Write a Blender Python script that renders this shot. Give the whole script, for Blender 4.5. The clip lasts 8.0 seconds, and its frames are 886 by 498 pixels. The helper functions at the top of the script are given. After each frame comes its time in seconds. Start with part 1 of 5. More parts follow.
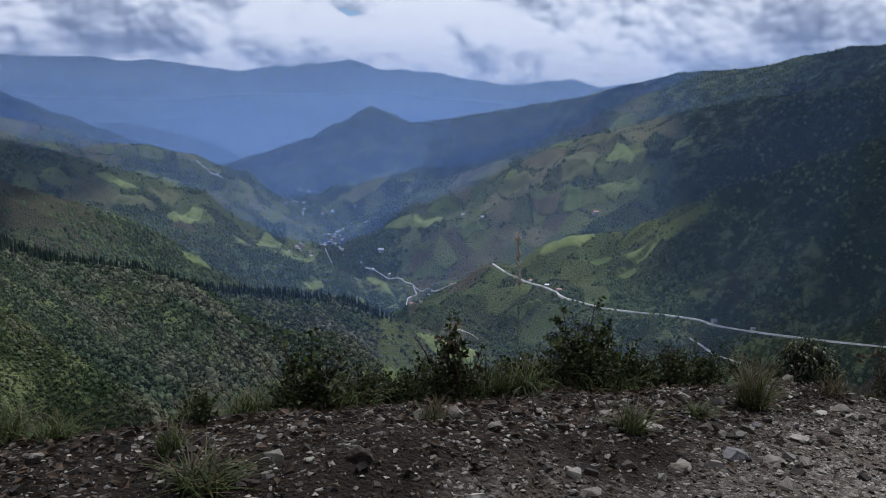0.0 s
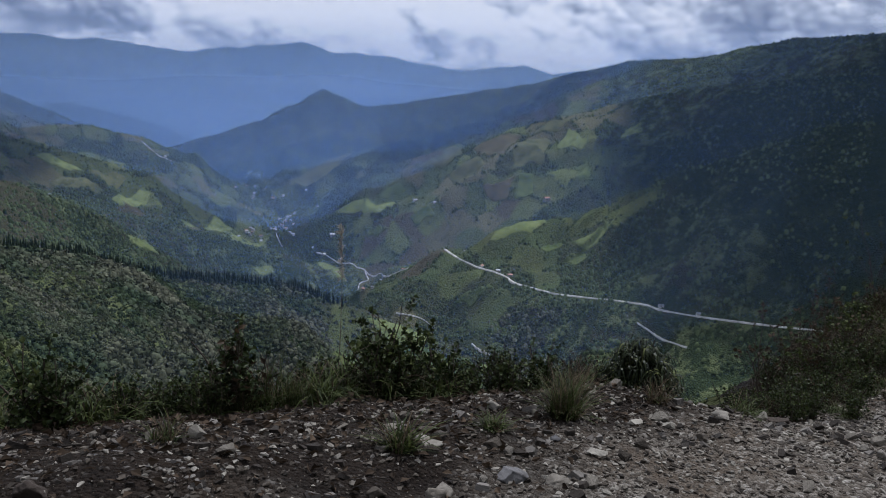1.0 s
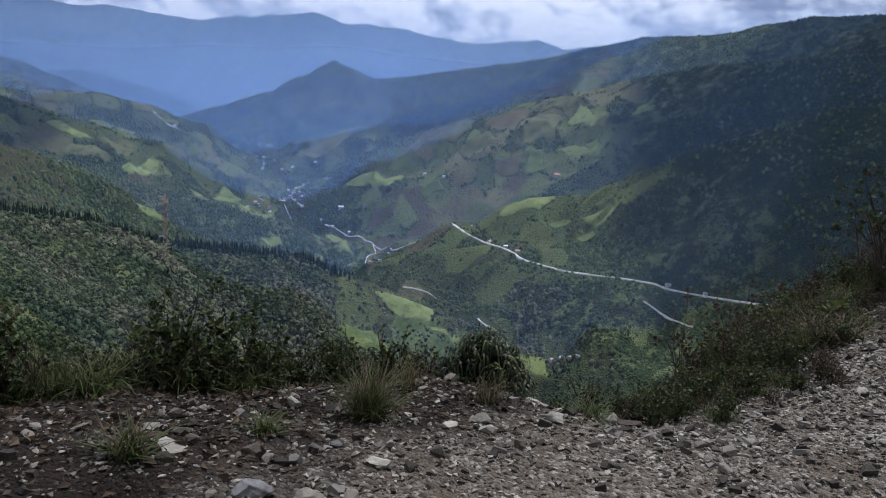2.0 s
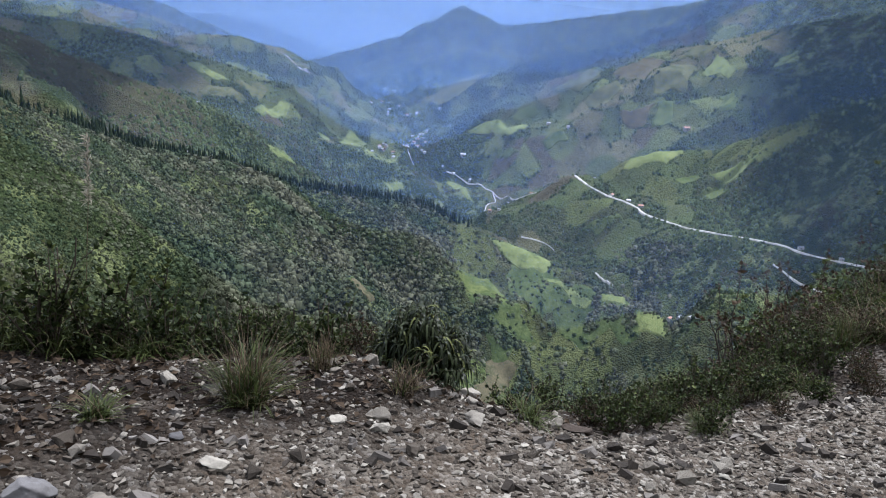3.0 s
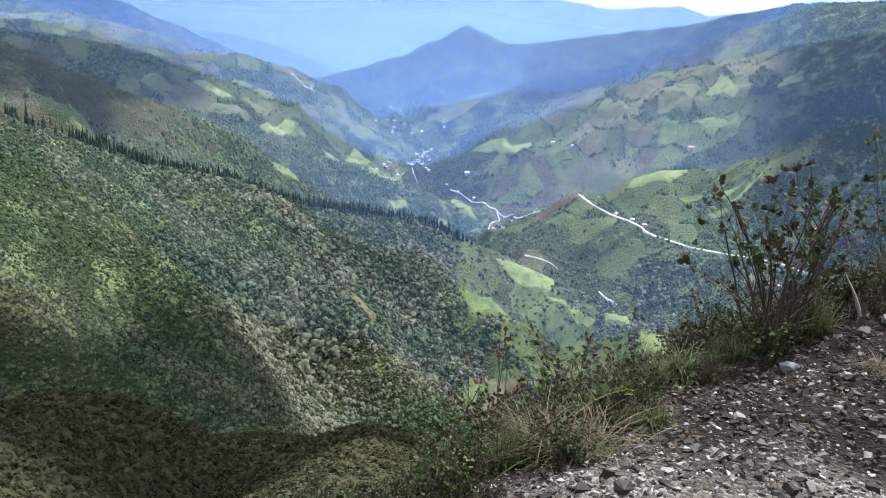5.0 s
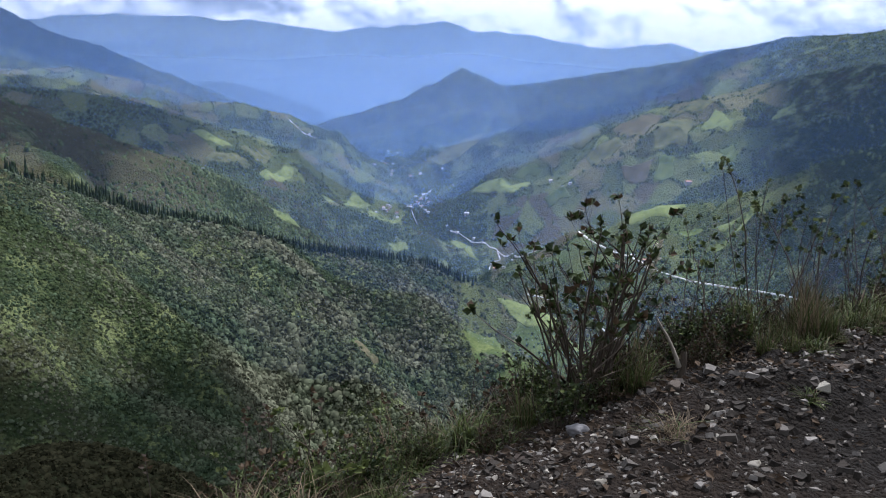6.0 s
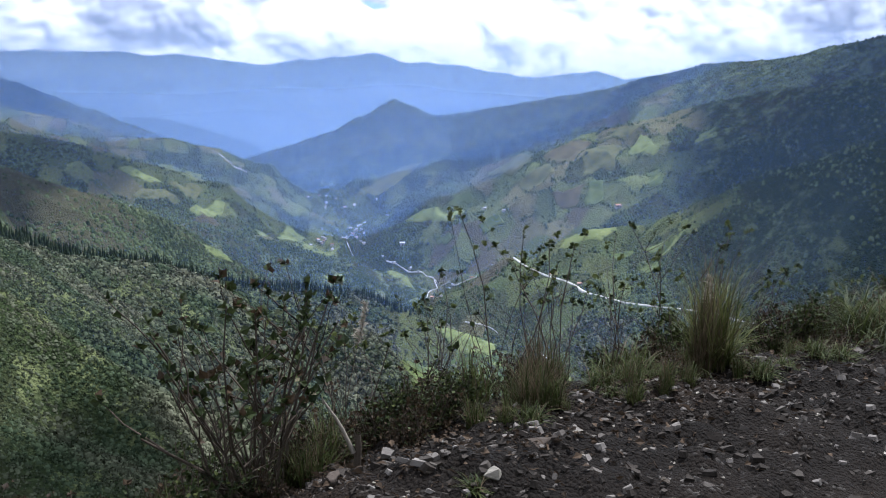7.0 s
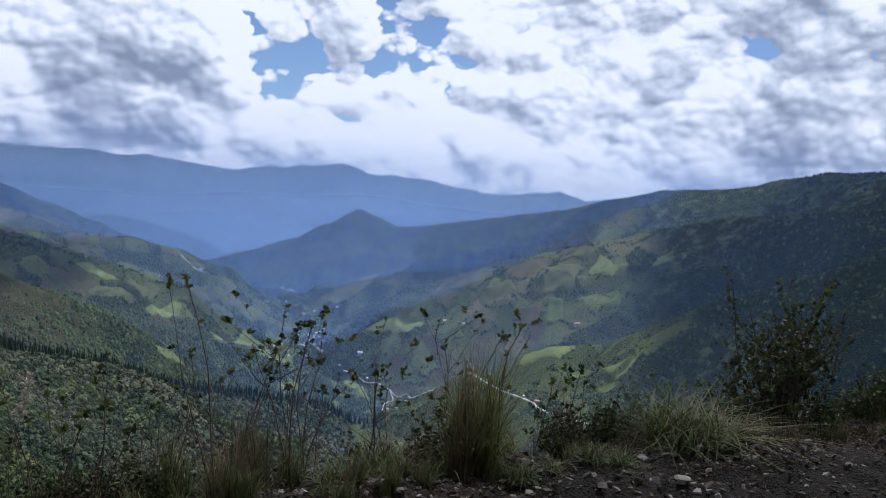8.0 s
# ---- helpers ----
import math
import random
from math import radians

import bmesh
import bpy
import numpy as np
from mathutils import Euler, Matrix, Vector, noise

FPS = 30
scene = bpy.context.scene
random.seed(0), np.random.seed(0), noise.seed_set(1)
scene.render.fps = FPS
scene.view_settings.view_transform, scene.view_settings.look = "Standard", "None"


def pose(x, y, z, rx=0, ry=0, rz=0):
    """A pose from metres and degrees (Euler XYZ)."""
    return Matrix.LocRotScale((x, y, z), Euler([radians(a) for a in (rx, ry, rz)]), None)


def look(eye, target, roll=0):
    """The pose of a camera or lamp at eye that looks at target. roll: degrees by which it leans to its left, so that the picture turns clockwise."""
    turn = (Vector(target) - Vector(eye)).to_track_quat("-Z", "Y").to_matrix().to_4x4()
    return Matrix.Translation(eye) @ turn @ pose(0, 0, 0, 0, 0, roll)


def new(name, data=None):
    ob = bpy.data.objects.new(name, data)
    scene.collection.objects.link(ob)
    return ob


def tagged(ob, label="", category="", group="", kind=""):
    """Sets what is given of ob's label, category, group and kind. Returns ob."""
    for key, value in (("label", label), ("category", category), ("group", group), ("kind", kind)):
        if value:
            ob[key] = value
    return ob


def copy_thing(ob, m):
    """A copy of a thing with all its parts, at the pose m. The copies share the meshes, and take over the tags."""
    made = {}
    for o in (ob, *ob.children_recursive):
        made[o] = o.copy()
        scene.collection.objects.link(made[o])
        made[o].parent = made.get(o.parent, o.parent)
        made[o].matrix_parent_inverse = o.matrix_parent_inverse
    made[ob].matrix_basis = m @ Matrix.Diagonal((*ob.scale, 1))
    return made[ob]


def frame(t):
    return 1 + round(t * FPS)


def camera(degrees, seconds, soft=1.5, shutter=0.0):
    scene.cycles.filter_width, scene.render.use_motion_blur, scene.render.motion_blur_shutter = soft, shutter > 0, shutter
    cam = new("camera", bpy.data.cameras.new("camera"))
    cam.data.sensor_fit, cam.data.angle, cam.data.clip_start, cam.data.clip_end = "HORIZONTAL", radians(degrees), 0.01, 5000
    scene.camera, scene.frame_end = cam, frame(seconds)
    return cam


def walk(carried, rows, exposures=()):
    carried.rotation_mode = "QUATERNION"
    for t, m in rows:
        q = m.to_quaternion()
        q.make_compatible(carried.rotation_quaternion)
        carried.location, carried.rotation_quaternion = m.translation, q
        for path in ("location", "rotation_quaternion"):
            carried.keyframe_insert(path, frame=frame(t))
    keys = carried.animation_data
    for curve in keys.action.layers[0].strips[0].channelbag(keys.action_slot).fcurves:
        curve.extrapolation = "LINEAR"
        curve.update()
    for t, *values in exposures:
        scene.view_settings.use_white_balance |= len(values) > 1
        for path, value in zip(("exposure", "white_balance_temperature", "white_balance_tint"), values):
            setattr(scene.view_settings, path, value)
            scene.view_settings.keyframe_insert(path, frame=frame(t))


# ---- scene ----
# camera: a slow walk along the outer edge of a mountain road
cam = camera(57.17, 8.0, soft=1.05)


def aim(t, x, y, z, yaw, pitch, roll):
    return t, pose(x, y, z, 90 + pitch, 0, yaw) @ pose(0, 0, 0, 0, 0, roll)


walk(cam, [aim(*row) for row in (
    (0.0, -0.000, -0.000, 1.646, -5.26, -10.85, 1.04),
    (0.5, 0.412, 0.167, 1.626, -7.60, -10.62, 2.06),
    (1.0, 0.802, 0.292, 1.640, -8.70, -11.80, 1.96),
    (1.2, 0.998, 0.354, 1.623, -8.72, -12.93, 2.28),
    (2.3, 2.025, 0.731, 1.596, -7.36, -14.18, 3.85),
    (2.5, 2.201, 0.833, 1.588, -3.92, -16.46, 3.40),
    (3.0, 2.611, 1.166, 1.541, 0.32, -17.65, 3.28),
    (3.5, 3.121, 1.528, 1.531, 3.75, -18.04, 3.77),
    (4.0, 3.532, 1.792, 1.575, 6.40, -14.63, 1.96),
    (4.5, 3.974, 2.027, 1.629, 1.13, -14.78, 2.85),
    (5.0, 4.455, 2.254, 1.606, 0.75, -16.41, 3.44),
    (5.2, 4.695, 2.363, 1.566, -1.18, -14.89, 3.82),
    (6.3, 5.974, 2.922, 1.581, 1.48, -13.49, 1.24),
    (6.5, 6.251, 3.040, 1.628, -0.60, -14.93, 2.62),
    (7.0, 6.857, 3.206, 1.679, -3.49, -11.36, 0.73),
    (7.5, 7.509, 3.427, 1.592, -4.45, -7.90, 0.31),
    (8.0, 8.084, 3.532, 1.465, -5.93, -3.40, 3.59),
)], exposures=[(t, stops, 5600, 13) for t, stops in (
    (0.0, -0.4), (1.0, -0.45), (2.5, 0.22), (3.5, 0.98), (4.0, 1.32), (4.5, 1.05), (5.0, 1.2), (6.5, 0.15), (7.0, 0.55), (7.5, 0.1), (8.0, -0.18))])

# ---- light: broken cloud, sun high ahead and to the right ----
SUN_AZ, SUN_EL = radians(38), radians(64)
SUN_DIR = Vector((math.sin(SUN_AZ) * math.cos(SUN_EL), math.cos(SUN_AZ) * math.cos(SUN_EL), math.sin(SUN_EL)))
sun = new("sun", bpy.data.lights.new("sun", "SUN"))
sun.data.energy, sun.data.angle, sun.data.color = 5.0, radians(1.6), (1.0, 0.95, 0.86)
sun.matrix_world = look(SUN_DIR * 3000, (0, 0, 0))
tagged(sun, "", "", "", "structure")


class Nodes:
    """A small wrapper to lay out shader nodes."""

    def __init__(self, tree):
        self.t = tree
        tree.nodes.clear()

    def n(self, kind, ins=None, **props):
        node = self.t.nodes.new(kind)
        for k, v in props.items():
            setattr(node, k, v)
        for k, v in (ins or {}).items():
            if isinstance(v, bpy.types.NodeSocket):
                self.t.links.new(v, node.inputs[k])
            else:
                node.inputs[k].default_value = v
        return node

    def noise(self, vec, scale, detail=4.0, rough=0.55, lac=2.0, dist=0.0):
        return self.n("ShaderNodeTexNoise", {"Vector": vec, "Scale": scale, "Detail": detail, "Roughness": rough, "Lacunarity": lac, "Distortion": dist}).outputs["Fac"]

    def ramp(self, fac, *stops):
        r = self.n("ShaderNodeValToRGB", {"Fac": fac})
        e = r.color_ramp.elements
        while len(e) < len(stops):
            e.new(0.5)
        for el, (p, c) in zip(e, stops):
            el.position = p
            el.color = (*c, 1) if len(c) == 3 else c
        return r.outputs["Color"]

    def mix(self, fac, a, b, how="MIX"):
        m = self.n("ShaderNodeMix", data_type="RGBA", blend_type=how)
        for k, v in ((0, fac), (6, a), (7, b)):
            if isinstance(v, bpy.types.NodeSocket):
                self.t.links.new(v, m.inputs[k])
            elif k == 0:
                m.inputs[0].default_value = v
            else:
                m.inputs[k].default_value = (*v, 1) if len(v) == 3 else v
        return m.outputs[2]

    def math(self, op, a, b=0.0, c=0.0):
        return self.n("ShaderNodeMath", {0: a, 1: b, 2: c}, operation=op).outputs[0]

    def span(self, v, a, b, lo=0.0, hi=1.0):
        return self.n("ShaderNodeMapRange", {"Value": v, "From Min": a, "From Max": b, "To Min": lo, "To Max": hi}).outputs[0]


CLOUD_GLOW = 10.0


def make_sky():
    world = bpy.data.worlds.new("sky")
    scene.world = world
    world.use_nodes = True
    g = Nodes(world.node_tree)
    sky = g.n("ShaderNodeTexSky", sky_type="NISHITA", sun_disc=False, sun_elevation=SUN_EL, sun_rotation=SUN_AZ, altitude=2000.0, air_density=1.0, dust_density=0.6)
    way = g.n("ShaderNodeTexCoord").outputs["Generated"]
    tall = g.n("ShaderNodeVectorMath", {0: way, 1: (1.0, 1.0, 1.45)}, operation="MULTIPLY").outputs[0]
    above = g.n("ShaderNodeVectorMath", {0: tall, 1: (0.012, 0.004, 0.030)}, operation="ADD").outputs[0]
    near_above = g.n("ShaderNodeVectorMath", {0: tall, 1: (0.004, 0.001, 0.009)}, operation="ADD").outputs[0]

    def heap(p):
        """Rounded, creased heaps: big masses with smaller and smaller domes on them."""
        total = g.math("MULTIPLY", g.noise(p, 2.6, 3.0, 0.5), 0.75)
        stir = g.n("ShaderNodeTexNoise", {"Vector": p, "Scale": 9.0, "Detail": 5.0, "Roughness": 0.6}).outputs["Color"]
        p = g.n("ShaderNodeVectorMath", {0: stir, 1: (0.05, 0.05, 0.05), 2: p}, operation="MULTIPLY_ADD").outputs[0]
        for scale, share in ((6.5, 0.30), (14.0, 0.20), (31.0, 0.11), (70.0, 0.055)):
            dome = g.n("ShaderNodeTexVoronoi", {"Vector": p, "Scale": scale, "Randomness": 1.0, "Smoothness": 0.25}, feature="SMOOTH_F1").outputs["Distance"]
            total = g.math("ADD", total, g.math("MULTIPLY", g.math("SUBTRACT", 0.4, g.math("MULTIPLY", dome, dome)), share))
        return total

    def toward(d, near, wide):
        """1 in one direction of the sky, fading to 0."""
        c = g.n("ShaderNodeVectorMath", {0: way, 1: d}, operation="DOT_PRODUCT").outputs["Value"]
        return g.n("ShaderNodeMapRange", {"Value": c, "From Min": math.cos(radians(wide)), "From Max": math.cos(radians(near))}, interpolation_type="SMOOTHSTEP").outputs[0]

    here, higher, just_above = heap(tall), heap(above), heap(near_above)
    gap = g.math("MAXIMUM", toward((0.027, 0.972, 0.236), 1, 6), g.math("MAXIMUM", toward((-0.115, 0.98, 0.168), 0.5, 4), toward((-0.358, 0.925, 0.127), 0.5, 4)))
    dark = g.math("MAXIMUM", toward((0.506, 0.848, 0.165), 2, 9), toward((-0.266, 0.959, 0.098), 1, 7))
    height = g.n("ShaderNodeSeparateXYZ", {"Vector": way}).outputs["Z"]
    bar = g.math("ADD", g.span(height, 0.04, 0.30, 0.22, 0.31), g.math("MULTIPLY", gap, 0.12))
    body = g.math("SUBTRACT", here, bar)
    cover = g.span(body, 0.0, 0.02)
    # the sun stands high: tops of the heaps are white, thick parts and bases grey
    rim = g.math("ADD", g.math("MULTIPLY", g.math("SUBTRACT", here, higher), 2.6), g.math("MULTIPLY", g.math("SUBTRACT", here, just_above), 4.4))
    thick = g.span(g.noise(tall, 3.6, 3.0, 0.5), 0.46, 0.64, 0.04, -0.20)
    thick = g.math("ADD", thick, g.math("MULTIPLY", dark, -0.46))
    thick = g.math("ADD", thick, g.span(height, 0.02, 0.14, 0.06, 0.0))
    light = g.math("ADD", g.math("ADD", 0.96, rim), g.math("ADD", thick, g.math("MULTIPLY", body, -0.5)))
    lit = g.ramp(light, (0.0, (0.30, 0.34, 0.42)), (0.35, (0.50, 0.54, 0.62)), (0.66, (0.80, 0.83, 0.88)), (0.92, (1.08, 1.07, 1.05)))
    glow = g.n("ShaderNodeVectorMath", {0: lit, "Scale": CLOUD_GLOW}, operation="SCALE").outputs[0]
    both = g.mix(cover, sky.outputs["Color"], glow)
    bg = g.n("ShaderNodeBackground", {"Color": both, "Strength": 0.1})
    out = g.n("ShaderNodeOutputWorld", {"Surface": bg.outputs[0]})


make_sky()

# ---- materials ----
def material(name):
    m = bpy.data.materials.new(name)
    m.use_nodes = True
    g = Nodes(m.node_tree)
    out = g.n("ShaderNodeOutputMaterial")
    return m, g, out


def finish(g, out, color, rough=0.8, bump=None, dist=0.02, strength=0.6, spec=0.3, **extra):
    ins = {"Base Color": color if isinstance(color, bpy.types.NodeSocket) else (*color, 1), "Roughness": rough, "Specular IOR Level": spec}
    ins.update(extra)
    if bump is not None:
        ins["Normal"] = g.n("ShaderNodeBump", {"Height": bump, "Distance": dist, "Strength": strength}).outputs[0]
    b = g.n("ShaderNodeBsdfPrincipled", ins)
    g.t.links.new(b.outputs[0], out.inputs["Surface"])
    return b


def land_material():
    m, g, out = material("valley_sides")
    pos = g.n("ShaderNodeTexCoord").outputs["Object"]
    big = g.noise(pos, 0.006, 5, 0.6)
    mid = g.noise(pos, 0.035, 6, 0.65)
    fine = g.noise(pos, 0.25, 5, 0.7)
    wood = g.ramp(fine, (0.3, (0.018, 0.028, 0.014)), (0.7, (0.055, 0.072, 0.032)))
    grass = g.ramp(mid, (0.3, (0.08, 0.10, 0.042)), (0.7, (0.155, 0.175, 0.08)))
    scrub = g.ramp(mid, (0.3, (0.036, 0.038, 0.021)), (0.7, (0.08, 0.077, 0.042)))
    c = g.mix(g.span(big, 0.48, 0.60), wood, scrub)
    c = g.mix(g.span(mid, 0.50, 0.58), c, grass)
    copse = g.noise(pos, 0.055, 5, 0.72)
    c = g.mix(g.span(copse, 0.53, 0.58), c, wood)
    # smallholders' plots on the slopes beyond the spur
    xyz = g.n("ShaderNodeSeparateXYZ", {"Vector": pos})
    plot = g.n("ShaderNodeAttribute", attribute_name="plots")
    crop = g.mix(g.span(fine, 0.42, 0.66, 0.0, 0.55), plot.outputs["Color"], (0.035, 0.048, 0.022))
    crop = g.mix(g.span(g.noise(pos, 0.03, 4, 0.6), 0.35, 0.65, 0.0, 0.35), crop, (0.12, 0.11, 0.06))
    c = g.mix(plot.outputs["Alpha"], c, crop)
    # the far mountains are evenly clothed
    c = g.mix(g.span(xyz.outputs["Y"], 2050, 2350, 0.0, 0.75), c, (0.052, 0.060, 0.040))
    # forested flank of the mountain, its green darkened to deepen the cloud shade
    reach = g.math("ADD", xyz.outputs["X"], g.math("MULTIPLY", g.math("SUBTRACT", big, 0.5), 260))
    flank_shade = g.math("MULTIPLY", g.span(reach, 440, 500), g.span(g.math("ADD", xyz.outputs["Y"], g.math("MULTIPLY", mid, 120)), 1380, 1280))
    c = g.mix(g.math("MULTIPLY", flank_shade, 0.9), c, g.ramp(fine, (0.3, (0.010, 0.018, 0.012)), (0.7, (0.034, 0.048, 0.026))))
    tuft = g.n("ShaderNodeTexVoronoi", {"Vector": pos, "Scale": 0.55, "Randomness": 1.0}, feature="F1")
    relief = g.math("ADD", g.math("MULTIPLY", fine, 1.2), g.math("MULTIPLY", tuft.outputs["Distance"], -0.7))
    each = g.n("ShaderNodeSeparateColor", {"Color": tuft.outputs["Color"]}).outputs[1]
    c = g.mix(g.span(each, 0.0, 1.0, 0.0, 0.25), c, (0.03, 0.045, 0.02))
    finish(g, out, c, 1.0, relief, 3.0, 1.0, 0.0)
    return m


def gravel_material():
    m, g, out = material("gravel")
    pos = g.n("ShaderNodeTexCoord").outputs["Object"]
    share = g.n("ShaderNodeAttribute", attribute_name="grit").outputs["Fac"]
    grit = g.n("ShaderNodeTexVoronoi", {"Vector": pos, "Scale": 55.0, "Randomness": 1.0}, feature="F1")
    cell = g.n("ShaderNodeSeparateColor", {"Color": grit.outputs["Color"]}).outputs[0]
    fine = g.noise(pos, 90, 5, 0.75)
    blot = g.noise(pos, 3.0, 5, 0.65)
    tone = g.ramp(cell, (0.0, (0.040, 0.031, 0.024)), (0.5, (0.145, 0.125, 0.102)), (0.82, (0.25, 0.222, 0.188)), (1.0, (0.38, 0.35, 0.31)))
    tone = g.mix(g.span(blot, 0.42, 0.66), tone, (0.105, 0.080, 0.058))
    soil = g.ramp(g.math("ADD", g.math("MULTIPLY", fine, 0.6), g.math("MULTIPLY", blot, 0.4)), (0.32, (0.006, 0.004, 0.003)), (0.68, (0.030, 0.020, 0.013)))
    chip = g.span(cell, 0.92, 0.96)
    soil = g.mix(g.math("MULTIPLY", chip, g.span(blot, 0.40, 0.55)), soil, (0.216, 0.198, 0.180))
    # the soil gets darker along the road, past u 7.6
    dark_end = g.n("ShaderNodeAttribute", attribute_name="dark_end").outputs["Fac"]
    darkest_soil = g.ramp(fine, (0.35, (0.003, 0.0022, 0.0016)), (0.7, (0.014, 0.010, 0.007)))
    soil = g.mix(dark_end, soil, darkest_soil)
    c = g.mix(share, soil, tone)
    h = g.math("SUBTRACT", g.math("MULTIPLY", fine, 0.6), grit.outputs["Distance"])
    finish(g, out, c, 0.9, h, 0.028, 1.0, 0.15)
    return m


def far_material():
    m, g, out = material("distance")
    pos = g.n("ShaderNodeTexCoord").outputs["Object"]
    # blue-grey base: part of the distance haze is put into this colour
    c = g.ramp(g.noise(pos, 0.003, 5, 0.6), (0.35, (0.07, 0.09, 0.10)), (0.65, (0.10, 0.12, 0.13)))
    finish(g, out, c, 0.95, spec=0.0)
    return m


MAT_LAND, MAT_GRAVEL, MAT_FAR = land_material(), gravel_material(), far_material()

# ---- the lie of the land ----
def lattice(ix, iy, seed):
    h = (ix.astype(np.int64) * 374761393 + iy.astype(np.int64) * 668265263 + seed * 1442695041) & 0x7FFFFFFF
    h = ((h ^ (h >> 13)) * 1274126177) & 0x7FFFFFFF
    return ((h ^ (h >> 16)) & 0xFFFFFF) / float(0xFFFFFF)


def value_noise(x, y, size, seed=0):
    x, y = np.asarray(x, float) / size, np.asarray(y, float) / size
    ix, iy = np.floor(x), np.floor(y)
    fx, fy = x - ix, y - iy
    fx, fy = fx * fx * fx * (fx * (fx * 6 - 15) + 10), fy * fy * fy * (fy * (fy * 6 - 15) + 10)
    a, b = lattice(ix, iy, seed), lattice(ix + 1, iy, seed)
    c, d = lattice(ix, iy + 1, seed), lattice(ix + 1, iy + 1, seed)
    return (a + (b - a) * fx) * (1 - fy) + (c + (d - c) * fx) * fy - 0.5


def fbm(x, y, size, octaves=4, seed=0, gain=0.5):
    total, amp = 0.0, 1.0
    for k in range(octaves):
        total = total + amp * value_noise(x + 37.1 * k, y - 11.7 * k, size, seed + k)
        size, amp = size / 2.03, amp * gain
    return total


# crests (x, y, z) with their fall (metres per metre) and the rounding of the crest
RIDGES = [
    ([(-1800, 2420, 190), (-1599, 2515, 150), (-1436, 2634, 78), (-1309, 2788, 14), (-1165, 2981, -108), (-1078, 3098, -186), (-977, 3205, -272)], 0.42, 30),
    ([(-1370, 3440, -245), (-1195, 3505, -170), (-1060, 3545, -140), (-945, 3580, -155), (-760, 3625, -240)], 0.35, 40),
    ([(-1500, 1600, 20), (-1035, 1825, -60), (-905, 1950, -55), (-790, 2000, -85), (-675, 1990, -125), (-535, 1980, -130), (-420, 1955, -150), (-295, 1930, -210), (-170, 1895, -275)], 0.45, 25),
    ([(-1100, 1000, -20), (-880, 1275, -52), (-759, 1409, -74), (-628, 1472, -90), (-534, 1509, -117), (-435, 1560, -150), (-355, 1610, -185), (-265, 1650, -233), (-160, 1685, -295)], 0.50, 20),
    ([(-800, 500, 60), (-592, 742, 6), (-577, 840, -20), (-553, 904, -42), (-526, 977, -73), (-485, 1043, -104), (-423, 1145, -150), (-382, 1201, -177), (-294, 1277, -217), (-180, 1345, -258), (-75, 1380, -295), (35, 1405, -345)], 0.72, 20),
    ([(-420, 180, 30), (-275, 485, -75), (-280, 555, -95), (-270, 625, -120), (-265, 660, -135), (-225, 770, -170), (-160, 855, -210), (-35, 930, -240), (20, 948, -264), (46, 951, -276), (100, 932, -293), (138, 912, -305), (172, 886, -311), (208, 847, -316), (245, 806, -317), (274, 755, -315)], 0.78, 12),
    ([(-405, 2365, -205), (-185, 2415, -135), (-90, 2430, -86), (-30, 2430, -56), (5, 2430, -34), (45, 2430, -58), (110, 2430, -84), (175, 2415, -80), (335, 2375, -50), (590, 2275, 0), (665, 2150, 30), (765, 2010, 60), (855, 1750, 70), (885, 1625, 90), (905, 1500, 100), (925, 1425, 100), (1000, 1200, 110), (1200, 700, 130)], 0.55, 5),
    ([(-175, 2045, -295), (-50, 2080, -230), (155, 2095, -170), (360, 2120, -120), (515, 2140, -65)], 0.5, 20),
    ([(-65, 1750, -310), (55, 1700, -220), (170, 1670, -165), (280, 1625, -125), (375, 1555, -85), (460, 1510, -60), (555, 1445, -25)], 0.62, 20),
    ([(555, 1445, -25), (630, 1360, 0), (765, 1170, 25), (950, 900, 50)], 0.80, 20),
    ([(147, 1228, -288), (189, 1213, -260), (234, 1179, -237), (260, 1164, -215), (301, 1149, -201), (336, 1144, -194), (371, 1139, -190), (400, 1124, -173), (444, 1086, -143), (504, 1037, -106), (640, 960, -40), (800, 700, 0)], 0.67, 16),
    ([(-90, -10, 8), (-80, 159, -86), (-95, 260, -175)], 0.62, 10),
    ([(3, 40, -24), (-11, 152, -84), (10, 240, -155)], 0.62, 10),
]
# valley road points fitted to the camera's view; a shelf levels the slope there
VALLEY_ROAD = [(185, 1186, -250), (199, 1152, -256), (219, 1101, -258), (234, 1058, -254), (245, 1021, -253), (248, 1017, -259), (270, 984, -258), (288, 952, -257), (314, 917, -252), (340, 876, -245), (363, 835, -239), (370, 822, -241), (396, 783, -237), (418, 745, -231), (439, 701, -223), (455, 658, -214), (471, 622, -206)]
FLOOR_Y = (0, 700, 950, 1200, 1450, 1950, 2300, 3000, 5000)
FLOOR_Z = (-330, -430, -440, -410, -350, -316, -300, -330, -320)


def ridge_height(x, y, crest, fall, round_off):
    best = np.full(np.shape(x), -1e4)
    near = np.full(np.shape(x), 1e9)
    for (x0, y0, z0), (x1, y1, z1) in zip(crest, crest[1:]):
        dx, dy = x1 - x0, y1 - y0
        s = np.clip(((x - x0) * dx + (y - y0) * dy) / (dx * dx + dy * dy), 0, 1)
        cx, cy = x0 + s * dx, y0 + s * dy
        d = np.hypot(x - cx, y - cy)
        lee = np.clip((np.hypot(x - 4, y - 2) - np.hypot(cx - 4, cy - 2)) / 40, 0, 1)
        h = z0 + s * (z1 - z0) - (fall + (0.8 - fall) * lee) * (np.sqrt(d * d + round_off ** 2) - round_off)
        near = np.where(h > best, d, near)
        best = np.maximum(best, h)
    return best, near


# the road's own axes: u along it, v out towards the valley
UX, UY = 0.9165, 0.4000


